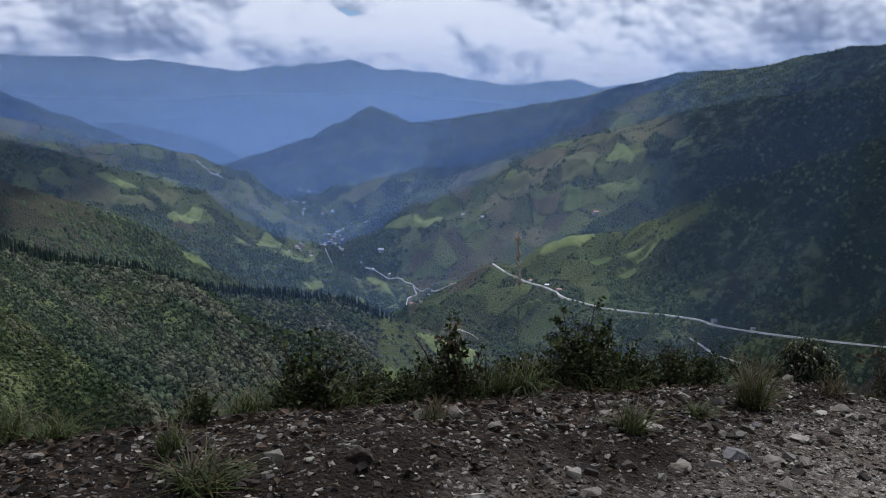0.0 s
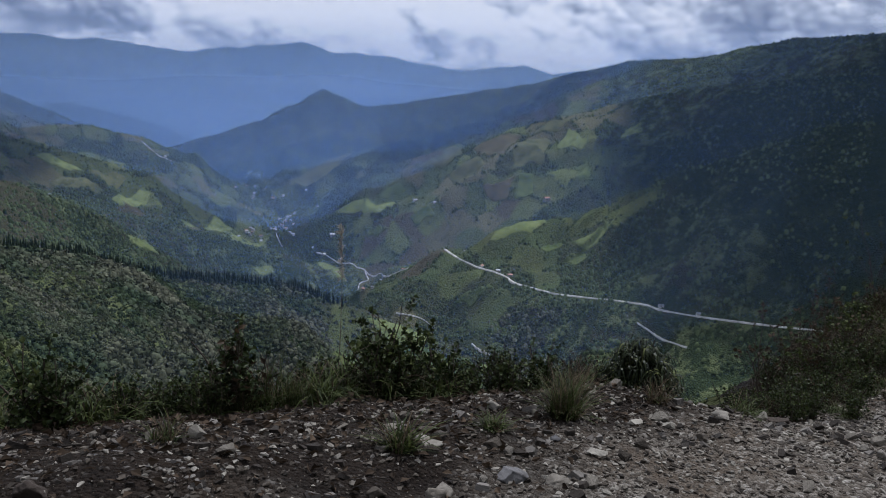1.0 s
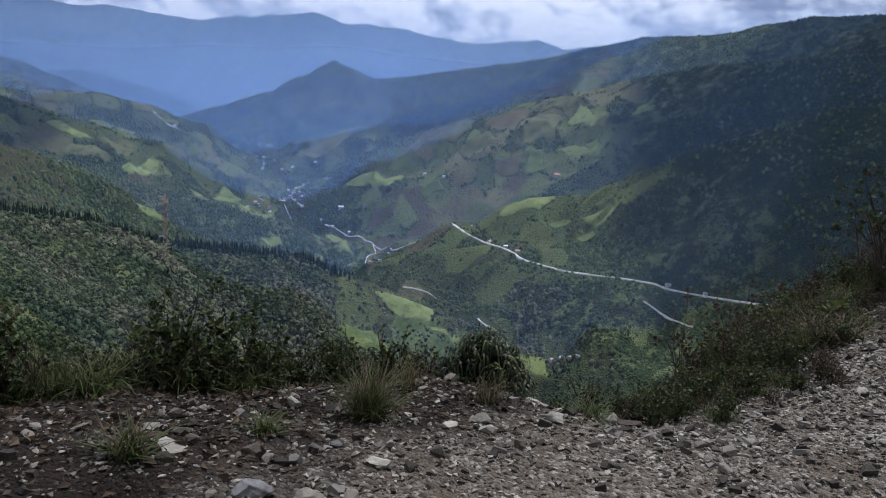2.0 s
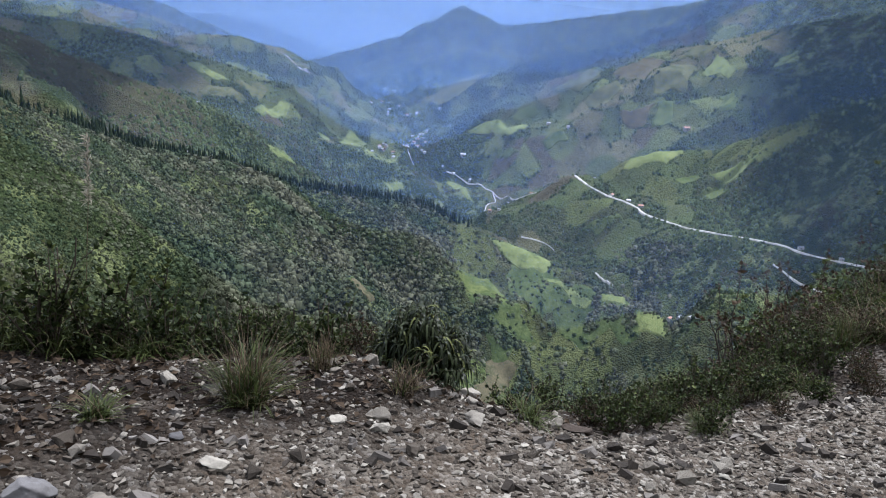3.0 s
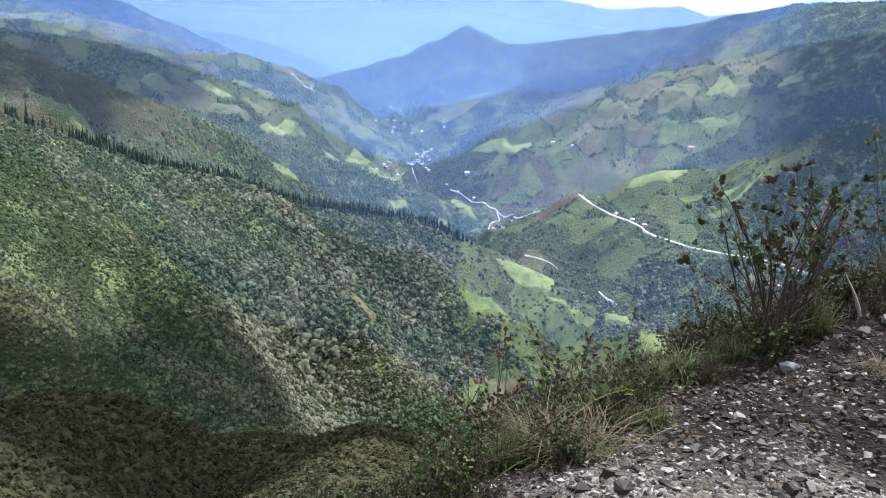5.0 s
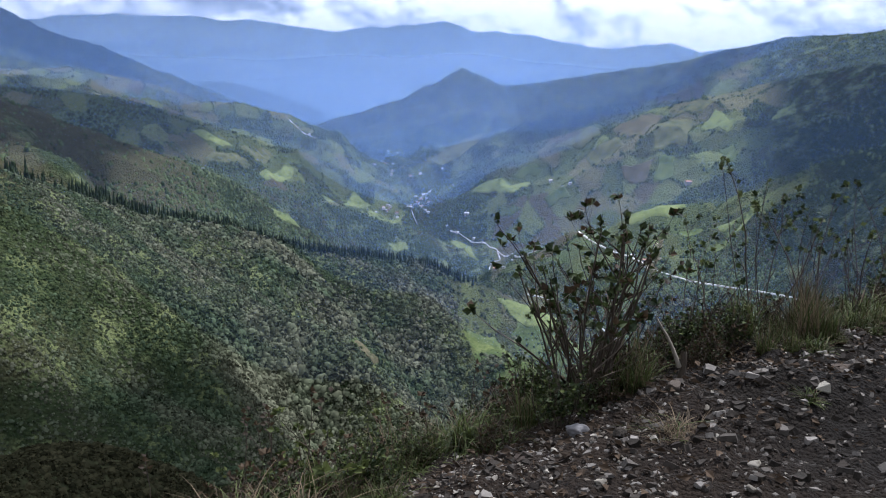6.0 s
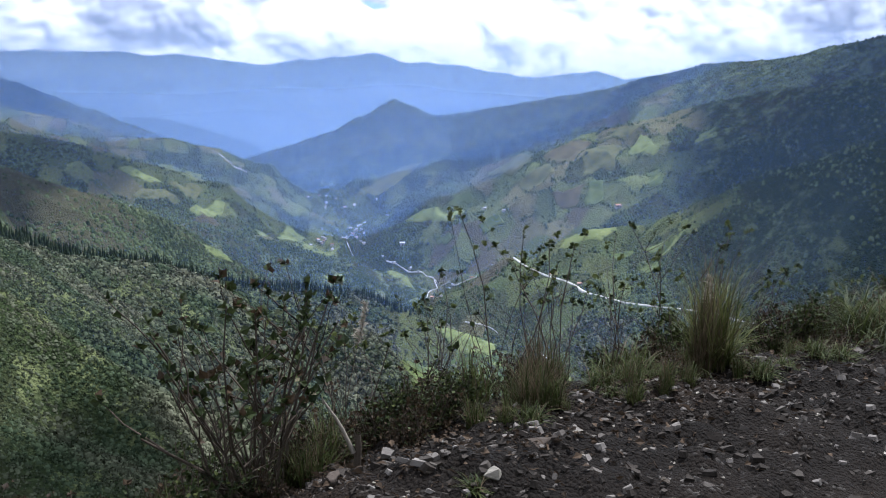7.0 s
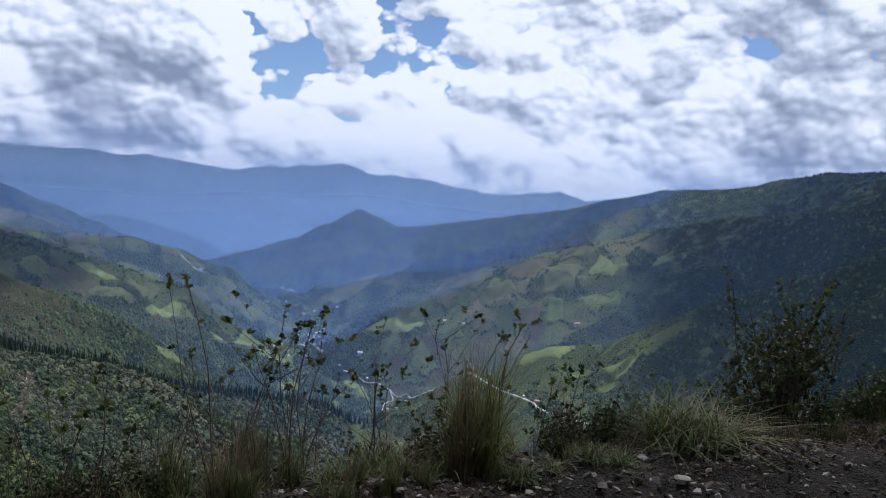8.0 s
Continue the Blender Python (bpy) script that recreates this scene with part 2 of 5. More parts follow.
def to_uv(x, y):
    return x * UX + y * UY, y * UX - x * UY


def from_uv(u, v):
    return u * UX - v * UY, u * UY + v * UX


def road_level(u):
    return np.interp(u, (-6, 1.0, 2.5, 3.3, 4.6, 7.0, 8.5, 10.0, 13.5, 30), (0.5, 0.35, 0.2, 0.08, -0.06, -0.03, 0.03, 0.08, -0.05, -0.1))


def edge_v(u):
    """Where the road's shoulder breaks off towards the valley."""
    return np.interp(u, (-10, -1, 1, 2, 3.4, 3.8, 4.3, 5, 6, 6.6, 7.5, 8.5, 9.7, 11.5, 14.6, 30), (3.6, 3.3, 3.0, 2.95, 3.05, 3.0, 2.35, 2.2, 2.25, 2.6, 2.95, 3.2, 3.5, 3.65, 3.65, 3.5))


def land(x, y, detail=True):
    x, y = np.asarray(x, float), np.asarray(y, float)
    u, v = to_uv(x, y)
    out = v - edge_v(np.clip(u, -10, 30))
    home = road_level(np.clip(u, -6, 30)) - 0.55 - 0.70 * np.maximum(out - 0.45, 0) - 0.25 * np.abs(fbm(u, v, 60, 2, 5)) * np.clip(out - 5, 0, 60)
    home = home + 0.6 * np.maximum(-4.5 - v, 0)
    home = np.minimum(home, 220)
    best = np.interp(y, FLOOR_Y, FLOOR_Z) + 6 * fbm(x, y, 150, 3, 9)
    near = np.full(np.shape(x), 60.0)
    for ridge in RIDGES:
        h, d = ridge_height(x, y, *ridge)
        near = np.where(h > best, d, near)
        best = np.maximum(best, h)
    if detail:
        rough = np.clip(near, 0, 130) / 130
        gully = np.abs(fbm(x, y, 190, 3, 21)) * 70 - 14
        best = best - gully * rough + fbm(x, y, 60, 4, 33) * (2 + 7 * rough)
        ribs = value_noise(0.46 * x + 0.89 * y + 30 * fbm(x, y, 150, 2, 63), 0.25 * x - 0.13 * y, 75, 58) * 78 * np.clip((1000 - y) / 100, 0, 1) * np.clip((y - 200) / 100, 0, 1)
        best = best + ribs * rough * np.clip((160 - x) / 60, 0, 1)
        best = best + fbm(x, y, 26, 2, 51) * 2.2 * np.clip(near / 30, 0.25, 1)
    shelf, d = np.full(np.shape(x), -1e4), np.full(np.shape(x), 1e9)
    for (x0, y0, z0), (x1, y1, z1) in zip(VALLEY_ROAD, VALLEY_ROAD[1:]):
        dx, dy = x1 - x0, y1 - y0
        t = np.clip(((x - x0) * dx + (y - y0) * dy) / (dx * dx + dy * dy), 0, 1)
        e = np.hypot(x - x0 - t * dx, y - y0 - t * dy)
        shelf = np.where(e < d, z0 + t * (z1 - z0), shelf)
        d = np.minimum(d, e)
    w = np.exp(-(d / 32) ** 2)
    best = best * (1 - w) + shelf * w
    reach = np.hypot(x - 4, y - 2)
    best = np.where(reach < 30, np.minimum(best, home), best)
    w = np.clip((reach - 30) / 60, 0, 1)
    best = np.where(v < 0, home, np.maximum(best, home) * w + home * (1 - w))
    return best


# smallholders' plots: uneven cells laid along the slopes, each one pasture, fallow, scrub or wood
def plots(x, y):
    """For each place: which plot it lies in (a seed number), how far the plot's rim is, and the plot's own centre."""
    x, y = np.asarray(x, float), np.asarray(y, float)
    wx, wy = x + 14 * fbm(x, y, 60, 2, 171), y + 14 * fbm(x, y, 60, 2, 172)
    a, b = (wx * 0.94 + wy * 0.34) / 40, (wy * 0.94 - wx * 0.34) / 58
    ia, ib = np.floor(a), np.floor(b)
    near, second = np.full(x.shape, 9.0), np.full(x.shape, 9.0)
    who, ca, cb = np.zeros(x.shape), np.zeros(x.shape), np.zeros(x.shape)
    for da in (-1, 0, 1):
        for db in (-1, 0, 1):
            pa, pb = ia + da, ib + db
            sa, sb = pa + 0.1 + 0.8 * lattice(pa, pb, 301), pb + 0.1 + 0.8 * lattice(pa, pb, 302)
            d = np.hypot(a - sa, b - sb)
            closer = d < near
            second = np.where(closer, near, np.minimum(second, d))
            who, ca, cb = np.where(closer, lattice(pa, pb, 303), who), np.where(closer, sa, ca), np.where(closer, sb, cb)
            near = np.where(closer, d, near)
    return who, (second - near) * 22, (ca * 40 * 0.94 - cb * 58 * 0.34), (ca * 40 * 0.34 + cb * 58 * 0.94)


def farmed(x, y):
    """1 where the slopes are divided into plots, 0 on moor, the darkened forested flank and far mountains."""
    moor = np.clip((y - 1290 - 0.55 * (x + 300)) / 60, 0, 1)
    moor = np.where(x > 60, 1, moor)
    flank_shade = np.clip((470 + 0.22 * (y - 1000) - x + 70 * fbm(x, y, 120, 2, 175)) / 40, 0, 1)
    return moor * flank_shade * np.clip((y - 880) / 60, 0, 1) * np.clip((2080 - y) / 120, 0, 1)


def plot_kind(who, cx, cy):
    """0 wood, 1 scrub, 2 green pasture, 3 bright pasture, 4 tan fallow, 5 tilled earth."""
    tree = fbm(cx, cy, 220, 2, 181) + np.clip((cx - 60) / 300, 0, 1) * np.clip((1230 - cy) / 120, 0, 1) * 0.5
    tree = tree - 0.25 * np.clip((cy - 1250) / 150, 0, 1) * np.clip((cx - 60) / 100, 0, 1)
    r = who - 0.9 * tree
    return np.select([r < 0.20, r < 0.36, r < 0.62, r < 0.82, r < 1.12], [0, 1, 2, 3, 4], 5)


def toe(x, y):
    """1 on the grazed sunny end of the spur, 0 on its wooded body."""
    return np.clip((x + 0.9 * (y - 700) * 0.35 - 20) / 50, 0, 1) * np.clip((y - 520) / 80, 0, 1)


PLOT_TONES = np.array(((0.030, 0.042, 0.020), (0.060, 0.070, 0.034), (0.090, 0.116, 0.046), (0.145, 0.172, 0.062), (0.155, 0.148, 0.080), (0.110, 0.092, 0.060)))


def link_mesh(name, verts, faces, material=None, smooth=True):
    me = bpy.data.meshes.new(name)
    me.from_pydata(verts if isinstance(verts, list) else verts.tolist(), [], faces if isinstance(faces, list) else faces.tolist())
    if smooth:
        me.polygons.foreach_set("use_smooth", np.ones(len(me.polygons), bool))
    if material:
        me.materials.append(material)
    me.update()
    return new(name, me)


def grid_faces(n, m):
    i = np.arange(n - 1)[:, None] * m + np.arange(m - 1)[None, :]
    i = i.ravel()
    return np.stack([i, i + 1, i + m + 1, i + m], 1)


def make_ground():
    """One sheet from the roadside to the horizon, finer towards the valley."""
    az = np.concatenate([np.linspace(-180, -44, 40)[:-1], np.linspace(-44, 42, 780)[:-1], np.linspace(42, 180, 40)])
    r = np.concatenate([np.geomspace(1.2, 120, 110)[:-1], np.geomspace(120, 950, 270)[:-1], np.geomspace(950, 2150, 270)[:-1], np.geomspace(2150, 2700, 34)[:-1], np.geomspace(2700, 4950, 60)])
    a = np.radians(az)[None, :]
    x, y = 4 + r[:, None] * np.sin(a), 2 + r[:, None] * np.cos(a)
    z = land(x, y)
    GROUND.update(az=np.radians(az), r=r, z=z)
    verts = np.stack([x, y, z], -1).reshape(-1, 3)
    f = grid_faces(len(r), len(az))[:, ::-1]
    ob = link_mesh("ground", verts, f, MAT_LAND)
    who, rim, cx, cy = plots(x, y)
    tone = PLOT_TONES[plot_kind(who, cx, cy)] * (0.8 + 0.4 * lattice(who * 9999, who * 77, 5))[..., None]
    share = farmed(x, y)
    heath = np.clip((ridge_height(x, y, *RIDGES[4])[0] + 25 - z) / 10, 0, 1) * np.clip(4 * (z + 205 + 90 * fbm(x, y, 90, 3, 95)) / 60, 0, 1) * (share < 0.5)
    heath = heath * (np.abs(ridge_height(x, y, *RIDGES[4])[0] - z) < 45)
    tone = tone * (1 - heath[..., None]) + np.array((0.070, 0.060, 0.040)) * heath[..., None]
    share = np.maximum(share, 0.85 * heath)
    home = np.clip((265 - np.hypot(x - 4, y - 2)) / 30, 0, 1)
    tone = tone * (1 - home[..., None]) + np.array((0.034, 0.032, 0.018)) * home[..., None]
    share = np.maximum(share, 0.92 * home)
    on_toe = toe(x, y) * (np.abs(ridge_height(x, y, *RIDGES[5])[0] - z) < 40) * (share < 0.5)
    meadow = PLOT_TONES[np.where(who < 0.35, 2, np.where(who < 0.75, 3, 1))] * 0.85
    tone = tone * (1 - on_toe[..., None]) + meadow * on_toe[..., None]
    share = np.maximum(share, 0.8 * on_toe)
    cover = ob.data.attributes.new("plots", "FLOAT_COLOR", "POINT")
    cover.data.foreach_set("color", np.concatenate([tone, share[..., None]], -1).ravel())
    return tagged(ob, "steep green valley sides with scrub, woods and pasture", "ground", "", "structure")


GROUND = {}


def ground_z(x, y):
    """Height of the ground sheet itself."""
    x, y = np.asarray(x, float), np.asarray(y, float)
    a, d = np.arctan2(x - 4, y - 2), np.hypot(x - 4, y - 2)
    az, r, z = GROUND["az"], GROUND["r"], GROUND["z"]
    i = np.clip(np.searchsorted(r, d) - 1, 0, len(r) - 2)
    j = np.clip(np.searchsorted(az, a) - 1, 0, len(az) - 2)
    s, t = np.clip((d - r[i]) / (r[i + 1] - r[i]), 0, 1), np.clip((a - az[j]) / (az[j + 1] - az[j]), 0, 1)
    return (z[i, j] * (1 - t) + z[i, j + 1] * t) * (1 - s) + (z[i + 1, j] * (1 - t) + z[i + 1, j + 1] * t) * s


def verge(u, v):
    """Height of the road, its shoulder and the first metres of the drop."""
    u, v = np.asarray(u, float), np.asarray(v, float)
    out = v - edge_v(u)
    z = road_level(u) + 0.06 * fbm(u, v, 1.3, 3, 3) + 0.04 * fbm(u, v, 0.35, 3, 8) + 0.13 * np.abs(fbm(u, v, 0.24, 3, 28)) * np.clip((u - 6.5) / 2, 0.13, 1)
    z = z + 0.08 * np.exp(-((out + 0.5) / 0.4) ** 2) * (0.5 + fbm(u, v, 1.1, 2, 14))
    drop = np.maximum(out + 0.1, 0)
    return z - 0.30 * np.minimum(drop, 0.45) - 0.85 * np.maximum(drop - 0.45, 0) + 0.12 * fbm(u, v, 0.8, 2, 12) * np.clip(drop, 0, 1)


def grit_share(u, v):
    """1 where the wheels keep pale gravel bare, 0 on the dark crumbly earth of the shoulder."""
    inner = np.interp(u, (-5, 0.5, 2.0, 3.0, 7.0, 8.0, 9.0, 14), (1.4, 1.7, 2.1, 2.35, 2.2, 1.5, 0.95, 0.6))
    return np.clip((inner - v) / 0.5 + 0.5 + 1.3 * fbm(u, v, 0.7, 3, 19), 0, 1)


def make_road():
    u, v = np.meshgrid(np.arange(-9, 24, 0.05), np.arange(-5.5, 7.5, 0.05), indexing="ij")
    x, y = from_uv(u, v)
    verts = np.stack([x, y, verge(u, v)], -1).reshape(-1, 3)
    ob = link_mesh("road", verts, grid_faces(*u.shape), MAT_GRAVEL)
    share = ob.data.attributes.new("grit", "FLOAT", "POINT")
    share.data.foreach_set("value", grit_share(u, v).ravel())
    # share of the darkest soil: patchy, rising from u 7.6 to 9.0
    dark_end = ob.data.attributes.new("dark_end", "FLOAT", "POINT")
    dark_end.data.foreach_set("value", (np.clip((u - 7.6) / 1.4, 0, 1) * np.clip(0.9 + 1.6 * fbm(u, v, 0.9, 3, 23), 0, 1)).ravel())
    return tagged(ob, "stony gravel road shoulder with dark brown earth", "road", "", "structure")


def make_far_range():
    """The cordillera on the far side of the main valley, closing the distance."""
    n, m = 420, 24
    a = np.radians(np.linspace(-50, 50, n))
    top = np.interp(np.degrees(a), (-50, -23, -9.5, 0, 4, 9.5, 16, 24, 50), (150, 125, 132, 145, 112, 62, 60, 45, 60))
    top = top + 70 * fbm(a * 900, a * 0, 120, 6, 77, 0.6)
    verts = []
    for k in range(m):
        s = k / (m - 1)
        rr = 4880 - 700 * (1 - s)
        wob = fbm(a * 2500, np.full(n, k * 60.0), 260, 3, 71) * 90 * math.sin(math.pi * s)
        verts.append(np.stack([4 + (rr + wob) * np.sin(a), 2 + (rr + wob) * np.cos(a), -340 + (top + 340) * s ** 1.15], -1))
    verts = np.stack(verts).reshape(-1, 3)
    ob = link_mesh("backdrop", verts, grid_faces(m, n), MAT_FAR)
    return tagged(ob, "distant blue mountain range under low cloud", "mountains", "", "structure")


make_ground()
make_road()
make_far_range()

# ---- land cover: pastures, roads, houses, woods ----
def leaf_material(name, dark, light, rough=0.65, trans=0.0, scale=0.8, bump=0.25, per="island", single=0.65, spec=0.12):
    m, g, out = material(name)
    pos = g.n("ShaderNodeTexCoord").outputs["Object"]
    if per == "island":
        rnd = g.n("ShaderNodeNewGeometry").outputs["Random Per Island"]
    else:
        rnd = g.n("ShaderNodeObjectInfo").outputs["Random"]
    tone = g.math("ADD", g.math("MULTIPLY", rnd, single), g.math("MULTIPLY", g.noise(pos, scale, 4, 0.7), 1.0 - single))
    c = g.ramp(tone, (0.15, dark), (0.85, light))
    h = g.noise(pos, scale * 3, 4, 0.75)
    b = finish(g, out, c, rough, h, bump, 0.8, spec)
    if trans:
        tr = g.n("ShaderNodeBsdfTranslucent", {"Color": c})
        mixed = g.n("ShaderNodeMixShader", {0: trans, 1: b.outputs[0], 2: tr.outputs[0]})
        g.t.links.new(mixed.outputs[0], out.inputs["Surface"])
    return m


def field_material(name, a, b):
    m, g, out = material(name)
    pos = g.n("ShaderNodeTexCoord").outputs["Object"]
    c = g.ramp(g.math("ADD", g.math("MULTIPLY", g.noise(pos, 0.05, 5, 0.65), 0.6), g.math("MULTIPLY", g.noise(pos, 0.4, 4, 0.7), 0.4)), (0.36, a), (0.66, b))
    weeds = g.span(g.noise(pos, 0.06, 6, 0.75), 0.50, 0.62, 0.0, 0.6)
    c = g.mix(weeds, c, (0.03, 0.045, 0.02))
    finish(g, out, c, 1.0, g.noise(pos, 0.6, 4, 0.7), 0.8, 0.8, 0.0)
    return m


MAT_FIELD = {
    "bright": field_material("bright_pasture", (0.11, 0.14, 0.052), (0.19, 0.215, 0.090)),
    "green": field_material("green_pasture", (0.06, 0.085, 0.03), (0.13, 0.15, 0.06)),
    "dry": field_material("dry_pasture", (0.065, 0.07, 0.034), (0.135, 0.138, 0.068)),
    "rough": field_material("rough_grazing", (0.035, 0.055, 0.022), (0.115, 0.14, 0.056)),
    "earth": field_material("bare_earth", (0.070, 0.064, 0.038), (0.130, 0.116, 0.072)),
}
FIELD_WORDS = {"rough": "rough green grazing slope dotted with shrubs", "bright": "bright yellow-green pasture on the slope", "green": "green hillside pasture between trees", "dry": "dry tan-green pasture on the hillside", "earth": "bare brown tilled earth on the slope"}


def make_field(look_of, corners):
    """A pasture laid over the slope, its rim uneven."""
    n = 18
    s, t = np.meshgrid(np.linspace(0, 1, n), np.linspace(0, 1, n), indexing="ij")
    (ax, ay), (bx, by), (cx, cy), (dx, dy) = corners
    x = (ax * (1 - t) + bx * t) * (1 - s) + (dx * (1 - t) + cx * t) * s
    y = (ay * (1 - t) + by * t) * (1 - s) + (dy * (1 - t) + cy * t) * s
    size = math.hypot(cx - ax, cy - ay)
    x = x + 0.16 * size * fbm(x, y, size * 0.35, 3, 61)
    y = y + 0.16 * size * fbm(x, y, size * 0.35, 3, 67)
    z = ground_z(x, y) + (0.7 if look_of == "rough" else 1.3)
    rim = (s == 0) | (s == 1) | (t == 0) | (t == 1)
    z[rim] -= 2.0
    ob = link_mesh("pasture", np.stack([x, y, z], -1).reshape(-1, 3), grid_faces(n, n), MAT_FIELD[look_of])
    me = ob.data
    if me.polygons[len(me.polygons) // 2].normal.z < 0:
        me.flip_normals()
    if look_of == "rough":
        return tagged(ob, FIELD_WORDS[look_of], "pasture", "pastures on the valley sides")
    FIELDS.append((np.array([x[0, 0], x[0, -1], x[-1, -1], x[-1, 0]]), np.array([y[0, 0], y[0, -1], y[-1, -1], y[-1, 0]])))
    return tagged(ob, FIELD_WORDS[look_of], "pasture", "pastures on the valley sides")


FIELDS = []
for look_of, corners in (
    ("bright", ((46, 933), (141, 946), (123, 898), (80, 919))),
    ("rough", ((60, 900), (110, 925), (150, 870), (100, 830))),
    ("rough", ((112, 872), (160, 885), (205, 832), (150, 808))),
    ("rough", ((22, 820), (70, 858), (108, 808), (60, 762))),
    ("rough", ((150, 862), (200, 865), (236, 818), (195, 800))),
    ("bright", ((108, 898), (129, 889), (173, 865), (163, 856))),
    ("bright", ((178, 866), (207, 852), (206, 838), (181, 852))),
    ("bright", ((214, 834), (238, 808), (232, 784), (212, 807))),
    ("green", ((15, 852), (55, 882), (71, 849), (34, 822))),
    ("earth", ((10, 679), (45, 757), (86, 768), (59, 692))),
    ("green", ((13, 713), (39, 755), (47, 742), (29, 711))),
    ("earth", ((-67, 542), (-64, 549), (-44, 541), (-48, 533))),
):
    make_field(look_of, corners)
# the farmed hill across the valley
for look_of, corners in (
    ("bright", ((345, 1073), (398, 1065), (399, 1035), (357, 1056))),
    ("bright", ((243, 1153), (288, 1274), (332, 1141), (301, 1113))),
    ("green", ((328, 1053), (358, 1056), (362, 1031), (341, 1038))),
    ("bright", ((418, 1425), (445, 1450), (454, 1353), (434, 1340))),
    ("dry", ((325, 1391), (364, 1464), (420, 1453), (380, 1365))),
    ("dry", ((364, 1507), (431, 1490), (461, 1477), (425, 1454))),
    ("earth", ((282, 1524), (359, 1535), (377, 1506), (323, 1435))),
    ("dry", ((183, 1602), (265, 1607), (283, 1532), (241, 1562))),
    ("green", ((336, 1358), (361, 1355), (343, 1294), (319, 1308))),
    ("earth", ((282, 1388), (328, 1362), (315, 1324), (284, 1365))),
):
    make_field(look_of, corners)
# its lower slopes and the slope under the valley road
for look_of, corners in (
    ("bright", ((27, 1594), (59, 1585), (138, 1500), (96, 1463))),
    ("green", ((100, 1569), (152, 1577), (164, 1566), (131, 1553))),
    ("green", ((149, 1394), (186, 1396), (203, 1375), (158, 1379))),
    ("green", ((78, 1452), (105, 1432), (115, 1389), (87, 1427))),
    ("dry", ((-94, 1991), (12, 2118), (84, 2076), (1, 1980))),
    ("green", ((170, 1065), (212, 1031), (221, 1007), (183, 1049))),
    ("green", ((294, 1081), (338, 1112), (337, 1077), (307, 1070))),
    ("bright", ((517, 1366), (543, 1352), (527, 1305), (509, 1339))),
    ("green", ((419, 1324), (440, 1315), (430, 1247), (415, 1264))),
    ("dry", ((231, 1484), (285, 1481), (296, 1434), (241, 1416))),
):
    make_field(look_of, corners)
# the hills beyond the spur
for look_of, corners in (
    ("bright", ((-478, 1437), (-459, 1479), (-400, 1465), (-412, 1443))),
    ("dry", ((-446, 1401), (-398, 1451), (-357, 1423), (-416, 1402))),
    ("dry", ((-391, 1462), (-363, 1522), (-342, 1515), (-362, 1434))),
    ("bright", ((-345, 1407), (-313, 1497), (-296, 1476), (-321, 1390))),
    ("dry", ((-488, 1376), (-470, 1383), (-447, 1378), (-478, 1361))),
    ("bright", ((-237, 1466), (-194, 1579), (-155, 1562), (-203, 1411))),
    ("bright", ((-180, 1559), (-109, 1522), (-85, 1367), (-134, 1345))),
    ("bright", ((-111, 1313), (-79, 1333), (-71, 1318), (-95, 1304))),
    ("bright", ((-4, 1474), (22, 1440), (42, 1331), (7, 1352))),
    ("bright", ((-286, 1205), (-256, 1231), (-235, 1225), (-260, 1209))),
    ("dry", ((-392, 1926), (-342, 1882), (-321, 1854), (-368, 1877))),
):
    make_field(look_of, corners)


def road_material():
    m, g, out = material("pale_dirt_road")
    pos = g.n("ShaderNodeTexCoord").outputs["Object"]
    c = g.ramp(g.noise(pos, 0.12, 5, 0.7), (0.35, (0.30, 0.28, 0.25)), (0.65, (0.66, 0.64, 0.60)))
    finish(g, out, c, 0.8, g.noise(pos, 1.0, 3), 0.2, 0.5, 0.3)
    return m


MAT_ROAD = road_material()


def make_track(label, width, line):
    """A road or stream cut into the valley side, following the ground."""
    pts = np.array(line, float)
    d = np.concatenate([[0], np.cumsum(np.hypot(*np.diff(pts, axis=0).T))])
    s = np.arange(0, d[-1], 4.0)
    x, y = np.interp(s, d, pts[:, 0]), np.interp(s, d, pts[:, 1])
    for _ in range(10):
        x[1:-1], y[1:-1] = (x[:-2] + 2 * x[1:-1] + x[2:]) / 4, (y[:-2] + 2 * y[1:-1] + y[2:]) / 4
    tx, ty = np.gradient(x), np.gradient(y)
    n = np.hypot(tx, ty)
    w = width * np.clip(0.85 + 1.3 * fbm(s, s * 0, 26, 3, 5), 0.3, 2)
    mid = ground_z(x, y)
    for _ in range(12):
        mid[1:-1] = np.maximum((mid[:-2] + 2 * mid[1:-1] + mid[2:]) / 4, mid[1:-1] - 0.4)
    rows = []
    for k, lift in ((-0.62, -1.5), (-0.5, 1.4), (0.5, 1.4), (0.62, -1.5)):
        px, py = x - ty / n * w * k, y + tx / n * w * k
        rows.append(np.stack([px, py, mid + lift + (0.5 * np.maximum(ground_z(px, py) - mid, 0) if lift > 0 else 0)], -1))
    verts = np.stack(rows).reshape(-1, 3)
    ob = link_mesh("road", verts, grid_faces(4, len(s)), MAT_ROAD)
    if ob.data.polygons[len(s) + 5].normal.z < 0:
        ob.data.flip_normals()
    TRACKS.append((x, y))
    return tagged(ob, label, "road", "", "structure")


